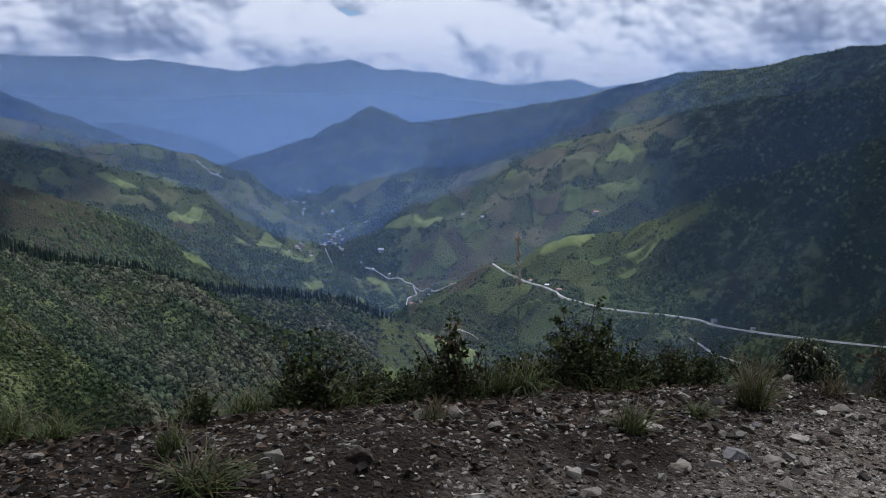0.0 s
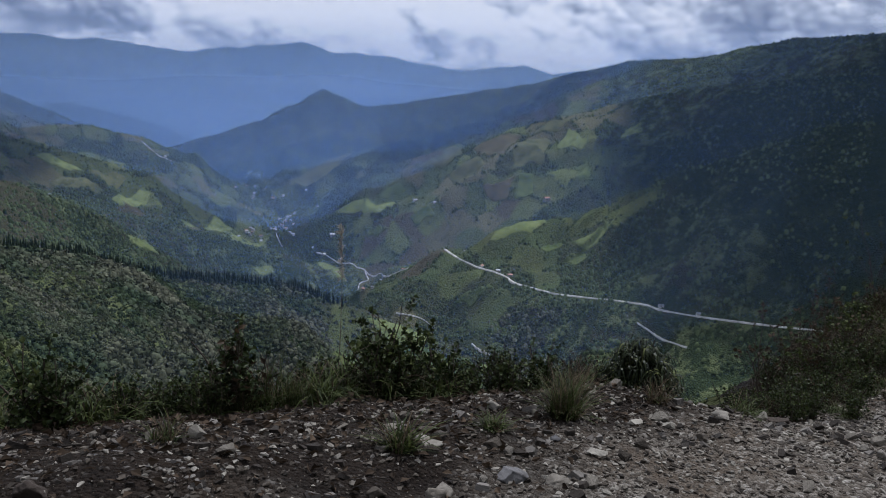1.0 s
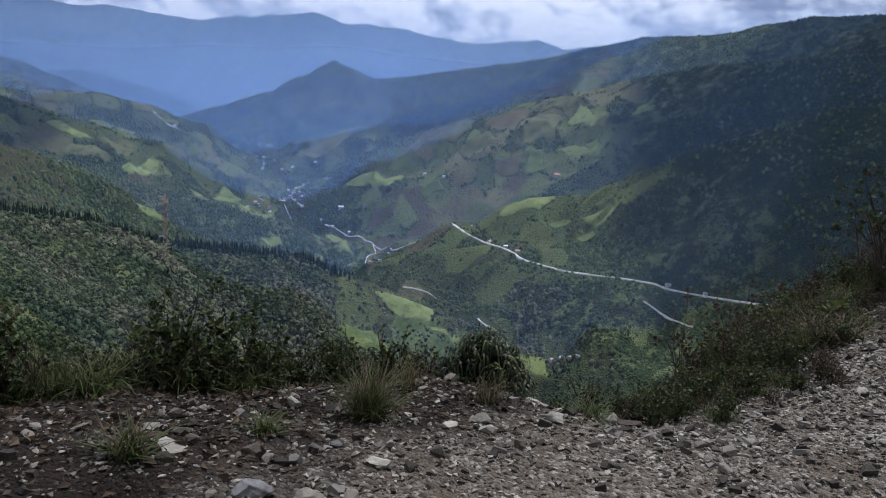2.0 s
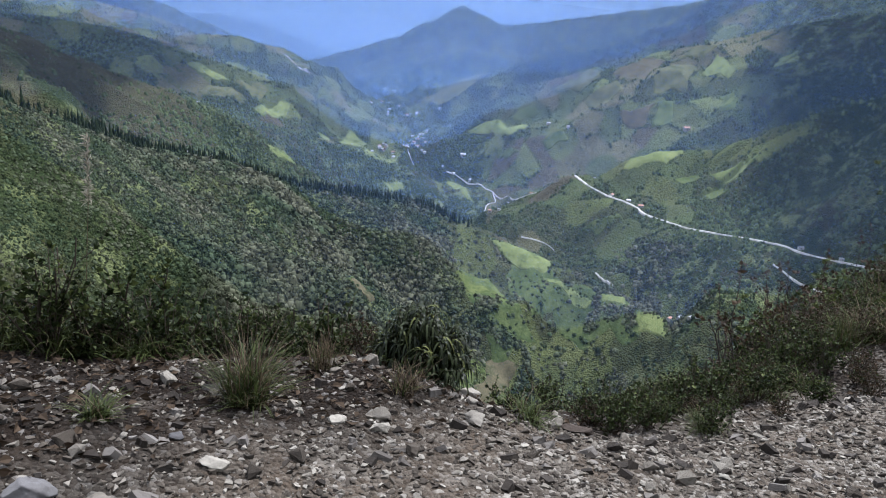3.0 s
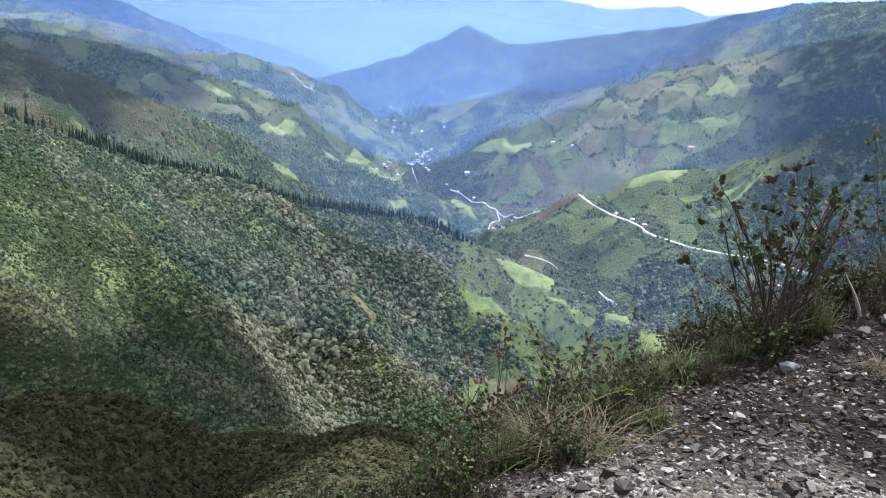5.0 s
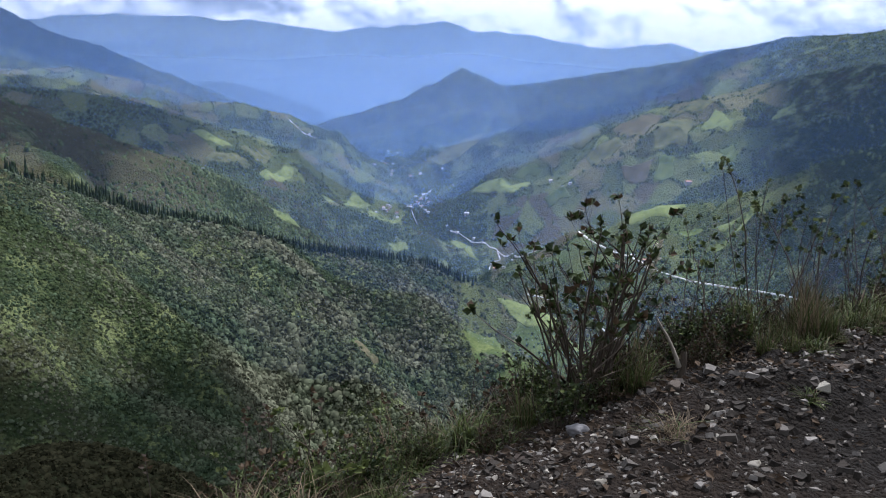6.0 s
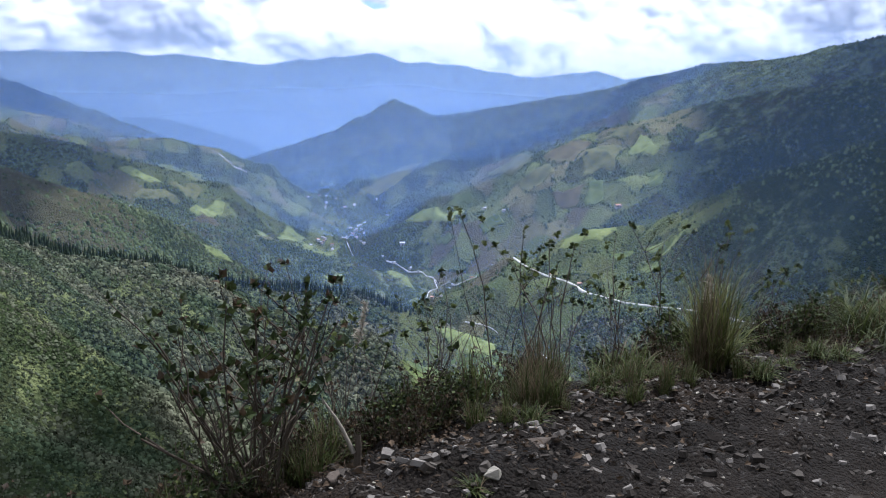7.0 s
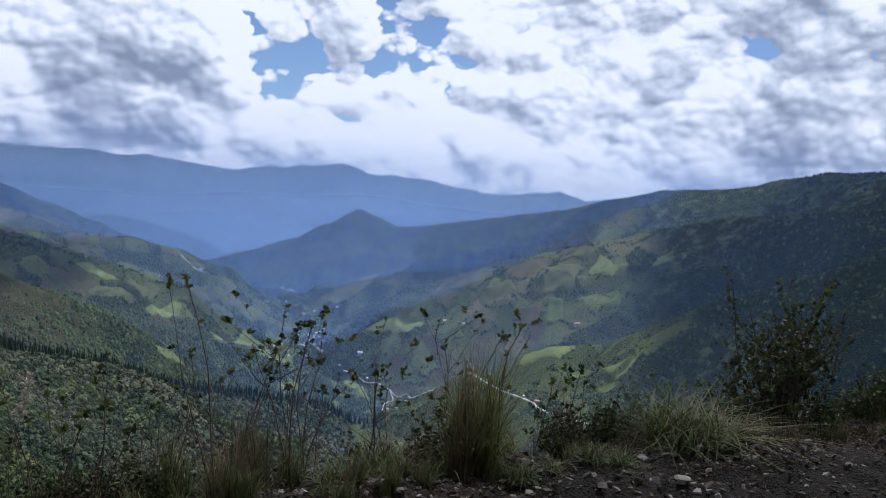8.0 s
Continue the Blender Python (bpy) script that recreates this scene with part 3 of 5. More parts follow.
TRACKS = []
make_track("pale unpaved road along the valley side", 2.3, [q[:2] for q in VALLEY_ROAD])
make_track("pale road winding through the valley floor", 0.9, ((-8, 1513), (21, 1456), (55, 1399), (73, 1331), (103, 1247), (141, 1234)))
make_track("pale hairpin of a dirt road", 0.9, ((73, 1331), (79, 1285), (66, 1300), (57, 1254), (67, 1206)))
make_track("pale track low in the valley", 0.6, ((104, 1081), (120, 1071), (139, 1064), (148, 1053)))
make_track("shining stream in the valley bottom", 0.8, ((182, 927), (188, 907), (198, 888)))
make_track("narrow dirt track below the road", 0.5, ((342, 811), (354, 789), (365, 763), (370, 743)))
make_track("pale road below the village", 2.0, ((-96, 1587), (-85, 1560), (-71, 1550)))
make_track("pale road on the far hill", 0.8, ((-400, 1933), (-375, 1903), (-353, 1860), (-328, 1848)))
make_track("short pale side road", 3.0, ((222, 1224), (219, 1206), (214, 1187)))


def plain_material(name, a, b, scale=0.6, rough=0.7):
    m, g, out = material(name)
    pos = g.n("ShaderNodeTexCoord").outputs["Object"]
    rnd = g.n("ShaderNodeObjectInfo").outputs["Random"]
    c = g.ramp(g.math("ADD", g.math("MULTIPLY", rnd, 0.6), g.math("MULTIPLY", g.noise(pos, scale, 4), 0.4)), (0.2, a), (0.8, b))
    finish(g, out, c, rough)
    return m


MAT_WALL = plain_material("whitewash", (0.26, 0.25, 0.23), (0.58, 0.56, 0.53))
MAT_TIN = plain_material("tin_roof", (0.18, 0.18, 0.19), (0.48, 0.49, 0.51), 0.3, 0.45)
MAT_TILE = plain_material("tile_roof", (0.25, 0.12, 0.08), (0.40, 0.22, 0.16))
MAT_DARK = plain_material("dark_opening", (0.03, 0.03, 0.035), (0.06, 0.06, 0.06))


def part(name, bm, mat, parent=None, label=""):
    me = bpy.data.meshes.new(name)
    bm.to_mesh(me)
    bm.free()
    me.materials.append(mat)
    ob = new(name, me)
    ob.parent = parent
    if label:
        ob["label"] = label
    return ob


def box(bm, x0, x1, y0, y1, z0, z1):
    vs = [bm.verts.new(p) for p in ((x0, y0, z0), (x1, y0, z0), (x1, y1, z0), (x0, y1, z0), (x0, y0, z1), (x1, y0, z1), (x1, y1, z1), (x0, y1, z1))]
    for f in ((0, 3, 2, 1), (4, 5, 6, 7), (0, 1, 5, 4), (1, 2, 6, 5), (2, 3, 7, 6), (3, 0, 4, 7)):
        bm.faces.new([vs[i] for i in f])


def make_house(roof_mat, label):
    base = new("house")
    bm = bmesh.new()
    box(bm, -4.5, 4.5, -3, 3, -3, 3.2)
    for s in (-1, 1):  # gables
        a, b, c = bm.verts.new((s * 4.5, -3, 3.2)), bm.verts.new((s * 4.5, 3, 3.2)), bm.verts.new((s * 4.5, 0, 4.8))
        bm.faces.new((a, b, c) if s > 0 else (b, a, c))
    part("wall", bm, MAT_WALL, base)
    bm = bmesh.new()
    for s in (-1, 1):
        p = [(-5, s * 3.6, 2.95), (5, s * 3.6, 2.95), (5, 0, 4.9), (-5, 0, 4.9)]
        lo, hi = [bm.verts.new(q) for q in p], [bm.verts.new((q[0], q[1], q[2] + 0.18)) for q in p]
        bm.faces.new(hi)
        bm.faces.new(lo[::-1])
        for i in range(4):
            bm.faces.new((lo[i], lo[(i + 1) % 4], hi[(i + 1) % 4], hi[i]))
    part("roof", bm, roof_mat, base)
    bm = bmesh.new()
    box(bm, -0.5, 0.5, -3.08, -2.98, 0, 2.1)
    part("door", bm, MAT_DARK, base)
    for x in (-2.6, 2.6):
        bm = bmesh.new()
        box(bm, x - 0.6, x + 0.6, -3.08, -2.98, 1.0, 2.1)
        part("window", bm, MAT_DARK, base)
    return tagged(base, label, "house", "houses of the valley")


def house_spots():
    rng = random.Random(4)
    spots = [(22, 1517), (174, 1492), (197, 1396), (362, 1267), (219, 1224), (-35, 1958), (78, 1202), (65, 1208), (-15, 1530), (36, 1440), (-339, 1858), (-325, 1846), (-375, 1196), (-316, 964), (-59, 1582), (250, 1030), (240, 1060), (376, 830), (402, 792), (226, 1105), (6, 1484), (50, 1407), (94, 1255), (128, 1245), (256, 818), (262, 800), (266, 788), (248, 826)]
    for _ in range(46):  # the village on the valley floor
        s = rng.gauss(0, 1)
        spots.append((-95 + 34 * s + rng.gauss(0, 14), 1600 + 40 * s + rng.gauss(0, 26)))
    for _ in range(16):
        spots.append((-170 + rng.gauss(0, 32), 1985 + rng.gauss(0, 45)))
    return spots


def place_houses():
    rng = random.Random(11)
    tin = make_house(MAT_TIN, "small whitewashed house with a pale tin roof")
    tile = make_house(MAT_TILE, "small whitewashed house with a red tiled roof")
    for k, (x, y) in enumerate(house_spots()):
        first = tile if k % 4 == 3 else tin
        m = pose(x, y, float(ground_z(x, y)) + 0.6, 0, 0, rng.uniform(-50, 50))
        if k in (0, 3):
            first.matrix_basis = m
        else:
            copy_thing(first, m @ Matrix.Scale(rng.uniform(0.42, 0.72), 4))


place_houses()


# ---- woods and scrub on the slopes ----
def clump_shapes(tris, count, seed, squash=0.8):
    """Leafy clumps: sprays of foliage standing out from a low dome."""
    shapes = []
    rng = np.random.RandomState(seed)
    for _ in range(count):
        n = rng.normal(size=(tris, 3))
        n[:, 2] = np.abs(n[:, 2]) * 0.9 - 0.15
        n /= np.linalg.norm(n, axis=1)[:, None]
        mid = n * (0.45 + 0.45 * rng.rand(tris, 1))
        face = n + 0.3 * rng.normal(size=(tris, 3))
        face /= np.linalg.norm(face, axis=1)[:, None]
        e1 = np.cross(face, rng.normal(size=(tris, 3)))
        e1 /= np.linalg.norm(e1, axis=1)[:, None]
        e2 = np.cross(face, e1)
        pts = []
        for k in range(3):
            a = 2.094 * k + rng.uniform(-0.3, 0.3, (tris, 1))
            pts.append(mid + (e1 * np.cos(a) + e2 * np.sin(a)) * rng.uniform(0.38, 0.62, (tris, 1)))
        v = np.stack(pts, 1).reshape(-1, 3)
        v[:, 2] = v[:, 2] * squash + 0.25
        shapes.append((v, np.arange(tris * 3).reshape(-1, 3)))
    return shapes


def dome_shapes(count, seed, squash=0.9):
    """Rounded, lopsided crowns of few faces."""
    shapes = []
    rng = np.random.RandomState(seed)
    for _ in range(count):
        v, f = [(rng.uniform(-0.25, 0.25), rng.uniform(-0.25, 0.25), 1.0)], []
        for ring, (r, z) in enumerate(((0.72, 0.72), (1.0, 0.05))):
            for k in range(6):
                a, q = 1.047 * (k + 0.5 * ring) + rng.uniform(-0.25, 0.25), r * rng.uniform(0.65, 1.3)
                v.append((q * math.cos(a), q * math.sin(a), z + rng.uniform(-0.28, 0.22) - 0.2 * ring))
        for k in range(6):
            n = (k + 1) % 6
            f += [(0, 1 + k, 1 + n), (1 + k, 7 + k, 1 + n), (1 + n, 7 + k, 7 + n)]
        v = np.array(v)
        v[:, 2] *= squash
        shapes.append((v, np.array(f)))
    return shapes


def scatter(name, label, shapes, x, y, size, mat, seed, lift=0.0, tall=1.0, smooth=True):
    """Many crowns joined into one mesh."""
    rng = np.random.RandomState(seed)
    z = ground_z(x, y) + lift
    kind = rng.randint(0, len(shapes), len(x))
    ang = rng.rand(len(x)) * 6.283
    tallness = tall * (0.8 + 0.5 * rng.rand(len(x)))
    vs, fs, base = [], [], 0
    for k, (v, f) in enumerate(shapes):
        idx = np.nonzero(kind == k)[0]
        c, s = np.cos(ang[idx])[:, None], np.sin(ang[idx])[:, None]
        px = (v[None, :, 0] * c - v[None, :, 1] * s) * size[idx][:, None] + x[idx][:, None]
        py = (v[None, :, 0] * s + v[None, :, 1] * c) * size[idx][:, None] + y[idx][:, None]
        pz = v[None, :, 2] * (size * tallness)[idx][:, None] + z[idx][:, None]
        vs.append(np.stack([px, py, pz], -1).reshape(-1, 3))
        fs.append((f[None] + base + (np.arange(len(idx)) * len(v))[:, None, None]).reshape(-1, 3))
        base += len(idx) * len(v)
    vs, fs = np.concatenate(vs), np.concatenate(fs)
    me = bpy.data.meshes.new(name)
    me.vertices.add(len(vs))
    me.vertices.foreach_set("co", vs.ravel())
    me.loops.add(len(fs) * 3)
    me.loops.foreach_set("vertex_index", fs.ravel().astype(np.int32))
    me.polygons.add(len(fs))
    me.polygons.foreach_set("loop_start", np.arange(len(fs), dtype=np.int32) * 3)
    me.update(calc_edges=True)
    me.polygons.foreach_set("use_smooth", np.full(len(fs), smooth))
    me.materials.append(mat)
    return tagged(new(name, me), label, "woods", "", "stuff")


def clear_of_fields(x, y, margin=0.0):
    keep = np.ones(len(x), bool)
    for fx, fy in FIELDS:
        cx, cy = fx.mean(), fy.mean()
        inside = np.ones(len(x), bool)
        area = np.sum(fx * np.roll(fy, -1) - np.roll(fx, -1) * fy)
        for i in range(4):
            ex, ey = fx[(i + 1) % 4] - fx[i], fy[(i + 1) % 4] - fy[i]
            side = (ex * (y - fy[i]) - ey * (x - fx[i])) * np.sign(area)
            inside &= side > margin * math.hypot(ex, ey)
        keep &= ~inside
    for tx, ty in TRACKS:
        for k in range(0, len(tx), 2):
            keep &= (x - tx[k]) ** 2 + (y - ty[k]) ** 2 > 64
    return keep


def scrub_material():
    """Scrub whose green shifts to sage and tan in wide patches."""
    m, g, out = material("scrub_leaves")
    pos = g.n("ShaderNodeTexCoord").outputs["Object"]
    rnd = g.n("ShaderNodeNewGeometry").outputs["Random Per Island"]
    tone = g.math("ADD", g.math("MULTIPLY", rnd, 0.5), g.math("MULTIPLY", g.noise(pos, 0.35, 4, 0.7), 0.5))
    green = g.ramp(tone, (0.15, (0.008, 0.015, 0.008)), (0.85, (0.080, 0.106, 0.060)))
    sage = g.ramp(tone, (0.15, (0.015, 0.017, 0.010)), (0.85, (0.160, 0.164, 0.112)))
    c = g.mix(g.span(g.noise(pos, 0.016, 4, 0.6), 0.40, 0.60), green, sage)
    b = finish(g, out, c, 0.95, spec=0.0)
    tr = g.n("ShaderNodeBsdfTranslucent", {"Color": c})
    mixed = g.n("ShaderNodeMixShader", {0: 0.1, 1: b.outputs[0], 2: tr.outputs[0]})
    g.t.links.new(mixed.outputs[0], out.inputs["Surface"])
    return m


MAT_SCRUB = scrub_material()
MAT_WOOD = leaf_material("far_woods", (0.012, 0.021, 0.011), (0.118, 0.146, 0.066), 0.95, 0.1, 0.2, 0.0, single=0.45, spec=0.0)
MAT_PINE = leaf_material("pine_needles", (0.010, 0.018, 0.009), (0.030, 0.045, 0.018), 0.7, 0, 0.6, 0.4)


def spur_scrub():
    rng = np.random.RandomState(7)
    n = 520000
    a, d = np.radians(rng.uniform(-38, 22, n)), np.sqrt(rng.uniform(280 ** 2, 980 ** 2, n))
    x, y = 4 + d * np.sin(a), 2 + d * np.cos(a)
    here, before = ground_z(x, y), ground_z(4 + (d - 18) * np.sin(a), 2 + (d - 18) * np.cos(a))
    open_ground = fbm(x, y, 70, 3, 91) + 0.0016 * (here + 170)  # grassier towards the crest
    grazed = toe(x, y)
    on_spur = ridge_height(x, y, *RIDGES[5])[0] + 25 > ridge_height(x, y, *RIDGES[4])[0]
    keep = on_spur & clear_of_fields(x, y, -0.06) & (here - before > -6) & (open_ground < rng.uniform(0.1, 0.8, n))
    keep &= rng.rand(n) < np.clip((440 / d) ** 1.5, 0.1, 1) * 0.62
    copse = fbm(x, y, 45, 3, 93)
    keep &= (rng.rand(n) > 0.94 * grazed) | (copse > 0.27)
    x, y, d, grazed = x[keep], y[keep], d[keep], grazed[keep]
    wooded = np.clip(2.5 * fbm(x, y, 110, 3, 44) + 0.3 - 0.006 * (ground_z(x, y) + 230), 0, 1) * (1 - 0.6 * grazed)
    size = (0.65 + 1.3 * rng.rand(len(x)) ** 2.5 + (0.5 + 1.6 * rng.rand(len(x)) ** 1.5) * wooded) * np.clip(d / 450, 0.95, 1.6) * np.interp(ground_z(x, y), (-220, -120), (0.95, 0.66))
    scatter("spur_scrub", "dense dark green scrub and small trees on a steep spur", dome_shapes(9, 3) + clump_shapes(14, 9, 3, 1.0), x, y, size, MAT_SCRUB, 5, 0, 1.0)


MAT_HEATH = leaf_material("heath_scrub", (0.008, 0.009, 0.005), (0.062, 0.058, 0.031), 0.9, 0.1, 0.5, 0.0, single=0.55, spec=0.0)


def home_scrub():
    rng = np.random.RandomState(17)
    n = 52000
    a, d = np.radians(rng.uniform(-42, 34, n)), 26 + 250 * rng.rand(n) ** 0.8
    x, y = 4 + d * np.sin(a), 2 + d * np.cos(a)
    size = (0.22 + 0.45 * rng.rand(n) ** 2) * np.clip(d / 90, 0.7, 1.9)
    scatter("slope_scrub", "dark brown-olive heath on the slope below the road", dome_shapes(8, 9) + clump_shapes(14, 8, 8), x, y, size, MAT_HEATH, 6, 0, 1.0, False)


def valley_woods():
    rng = np.random.RandomState(27)
    n = 260000
    a, d = np.radians(rng.uniform(-38, 36, n)), np.sqrt(rng.uniform(700 ** 2, 2150 ** 2, n))
    x, y = 4 + d * np.sin(a), 2 + d * np.cos(a)
    who, rim, cx, cy = plots(x, y)
    kind, tilled = plot_kind(who, cx, cy), farmed(x, y) > 0.5
    hedge = (rim < 1.6) & (fbm(x, y, 50, 2, 141) > -0.22)
    chance = np.where(hedge, 0.9, np.array((0.85, 0.30, 0.035, 0.02, 0.03, 0.01))[kind])
    wild = 0.7 * fbm(x, y, 110, 3, 131) + 0.8 * fbm(x, y, 38, 3, 132)
    chance = np.where(tilled, chance, np.where(wild > 0.05, 0.5, 0.10))
    moor = (x < -90) & (y < 1420) & ~tilled
    low = np.clip((-150 - ground_z(x, y)) / 50, 0.0, 1.0)
    chance = np.where(moor, 0.06 + 0.75 * low, chance)
    chance = np.where((x > 460) & (y < 1350), 0.15, chance)
    keep = (rng.rand(n) < chance) & clear_of_fields(x, y, -0.02)
    spur = ridge_height(x, y, *RIDGES[5])[0] > ground_z(x, y) - 30
    keep &= ~((x < 260) & (d < 980) & (x > -300) & (spur | (x < 130)))
    keep &= ~(spur & (d < 1000))
    x, y, d = x[keep], y[keep], d[keep]
    # hedges round the pastures
    hx, hy = [], []
    for fx, fy in FIELDS:
        for k in range(4):
            if rng.rand() < 0.6:
                m = int(math.hypot(fx[k] - fx[k - 1], fy[k] - fy[k - 1]) / 3)
                s = rng.rand(m)
                hx.append(fx[k - 1] + (fx[k] - fx[k - 1]) * s + rng.normal(0, 1.5, m))
                hy.append(fy[k - 1] + (fy[k] - fy[k - 1]) * s + rng.normal(0, 1.5, m))
    hx, hy = np.concatenate(hx), np.concatenate(hy)
    x, y = np.concatenate([x, hx]), np.concatenate([y, hy])
    size = np.concatenate([1.1 + 2.0 * rng.rand(len(d)) ** 2.2, 1.1 + 0.9 * rng.rand(len(hx))])
    scatter("valley_woods", "dark woods and hedgerow trees across the valley sides", dome_shapes(10, 14, 1.1), x, y, size, MAT_WOOD, 9, 0, 1.2)


def pine_shape(seed):
    rng = random.Random(seed)
    vs, fs = [], []
    for z0, z1, r in ((0.5, 2.6, 1.0), (1.5, 3.6, 0.8), (2.6, 4.6, 0.55), (3.6, 5.6, 0.3)):
        b = len(vs)
        for k in range(7):
            a = 6.283 * k / 7
            rr = r * rng.uniform(0.75, 1.2)
            vs.append((rr * math.cos(a), rr * math.sin(a), z0 + rng.uniform(-0.25, 0.25)))
        vs.append((0, 0, z1))
        fs += [(b + k, b + (k + 1) % 7, b + 7) for k in range(7)]
    b = len(vs)
    vs += [(0.12, 0, 0), (-0.06, 0.1, 0), (-0.06, -0.1, 0), (0, 0, 2.0)]
    fs += [(b, b + 1, b + 3), (b + 1, b + 2, b + 3), (b + 2, b, b + 3)]
    return np.array(vs), np.array(fs)


def pine_row():
    rng = np.random.RandomState(37)
    crest = np.array([(-279, 540), (-270, 625), (-265, 660), (-225, 770), (-160, 855), (-35, 930), (20, 946)], float)
    d = np.concatenate([[0], np.cumsum(np.hypot(*np.diff(crest, axis=0).T))])
    s = np.sort(rng.uniform(40, d[-1], 760))
    x, y = np.interp(s, d, crest[:, 0]) + rng.normal(0, 5, 760), np.interp(s, d, crest[:, 1]) + rng.normal(0, 5, 760)
    s2 = rng.uniform(0, 1, 40)
    x, y = np.concatenate([x, -283 + rng.normal(0, 6, 40)]), np.concatenate([y, 500 + 50 * s2])
    size = 1.2 + 1.2 * rng.rand(len(x)) ** 1.6
    scatter("pine_row", "row of dark pines along the crest of the spur", [pine_shape(k) for k in range(4)], x, y, size, MAT_PINE, 3, -0.3, 1.0, False)


spur_scrub()
home_scrub()
valley_woods()
pine_row()


# ---- haze: blue-tinted see-through sheets added in place of hazy air, down the valley ----
def haze_sheet_material():
    m, g, out = material("haze_sheet_tint")
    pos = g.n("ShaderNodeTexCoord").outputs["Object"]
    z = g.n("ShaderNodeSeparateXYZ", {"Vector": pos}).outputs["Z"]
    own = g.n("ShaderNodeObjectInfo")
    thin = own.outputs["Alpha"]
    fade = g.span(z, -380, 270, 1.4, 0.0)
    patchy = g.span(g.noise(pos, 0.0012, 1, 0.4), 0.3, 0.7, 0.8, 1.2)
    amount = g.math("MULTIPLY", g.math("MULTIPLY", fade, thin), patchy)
    sheet_back = g.n("ShaderNodeBsdfTranslucent", {"Color": own.outputs["Color"]})
    sheet_front = g.n("ShaderNodeBsdfDiffuse", {"Color": own.outputs["Color"]})
    both = g.n("ShaderNodeMixShader", {0: 0.5, 1: sheet_back.outputs[0], 2: sheet_front.outputs[0]})
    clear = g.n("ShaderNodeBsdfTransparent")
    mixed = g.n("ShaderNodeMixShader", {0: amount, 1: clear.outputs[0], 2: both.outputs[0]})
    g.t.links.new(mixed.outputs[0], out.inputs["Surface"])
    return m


MAT_HAZE = haze_sheet_material()


def make_haze_sheets():
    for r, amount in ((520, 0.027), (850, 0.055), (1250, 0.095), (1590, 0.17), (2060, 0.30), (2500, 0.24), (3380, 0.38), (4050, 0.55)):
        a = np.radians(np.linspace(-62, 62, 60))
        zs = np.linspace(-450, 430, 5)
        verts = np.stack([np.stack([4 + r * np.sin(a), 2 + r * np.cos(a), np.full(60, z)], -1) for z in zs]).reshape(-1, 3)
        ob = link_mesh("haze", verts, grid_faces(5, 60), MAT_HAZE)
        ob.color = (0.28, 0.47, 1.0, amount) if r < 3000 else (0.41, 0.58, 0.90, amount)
        tagged(ob, "curved blue-tinted sheet added in place of valley haze", "haze", "", "structure")


make_haze_sheets()


# ---- unseen cumulus added overhead, each placed so its shadow darkens one slope ----
def cloud_material():
    m, g, out = material("cloud")
    pos = g.n("ShaderNodeTexCoord").outputs["Object"]
    c = g.ramp(g.noise(pos, 0.01, 5, 0.6), (0.3, (0.80, 0.82, 0.85)), (0.7, (0.92, 0.92, 0.92)))
    b = finish(g, out, c, 1.0, g.noise(pos, 0.02, 6, 0.65), 20.0, 0.7, 0.0)
    tr = g.n("ShaderNodeBsdfTranslucent", {"Color": (0.9, 0.9, 0.9, 1)})
    mixed = g.n("ShaderNodeMixShader", {0: 0.3, 1: b.outputs[0], 2: tr.outputs[0]})
    g.t.links.new(mixed.outputs[0], out.inputs["Surface"])
    return m


MAT_CLOUD = cloud_material()


def make_shade_cloud(label, over, size, seed, height=720.0):
    """A flat-based cumulus out of view; over: the ground it is placed to shade."""
    rng = random.Random(seed)
    bm = bmesh.new()
    lumps = 14
    for k in range(lumps):
        r = rng.uniform(0.30, 0.5)
        a, d = rng.uniform(0, 6.283), rng.uniform(0.0, 0.75)
        start = len(bm.verts)
        made = bmesh.ops.create_icosphere(bm, subdivisions=4, radius=1)["verts"]
        o = Vector((rng.uniform(0, 50), rng.uniform(0, 50), rng.uniform(0, 50)))
        for v in made:
            n = v.co.normalized()
            q = n * r * (1 + 0.5 * noise.fractal(n * 2.0 + o, 1.0, 2.0, 5))
            v.co = Vector(((q.x + d * math.cos(a)) * size[0], (q.y + d * math.sin(a)) * size[1], max(q.z, -0.10) * size[2]))
    h = height - over[2]
    c = Vector(over) + SUN_DIR * (h / SUN_DIR.z)
    bmesh.ops.translate(bm, verts=bm.verts, vec=c)
    for f in bm.faces:
        f.smooth = True
    ob = part("cloud", bm, MAT_CLOUD)
    return tagged(ob, label, "cloud", "clouds over the valley", "structure")


make_shade_cloud("broad grey-based cumulus cloud, unseen, added to shade the mountain", (770, 930, -80), (370, 520, 140), 3)
make_shade_cloud("grey-based cumulus cloud, unseen, added to shade the mountain foot", (630, 640, -110), (190, 200, 90), 5)
make_shade_cloud("long grey-based cumulus cloud, unseen, added to shade the hills", (-545, 890, -70), (205, 310, 90), 8)
make_shade_cloud("small flat cumulus cloud, unseen, added to shade the ravine", (-90, 265, -120), (165, 200, 80), 12)
make_shade_cloud("little cumulus cloud, unseen, added to shade the wooded gully", (-92, 385, -185), (74, 78, 36), 47)
make_shade_cloud("thin long cumulus cloud, unseen, added to shade the left ridge", (-660, 1435, -105), (240, 110, 70), 21)
make_shade_cloud("ragged cumulus cloud, unseen, added to shade the far slope", (420, 2010, -120), (280, 150, 90), 23, 950.0)
make_shade_cloud("ragged cumulus cloud, unseen, added to shade the blue mountain", (-1420, 2680, -40), (480, 420, 110), 29, 1400.0)

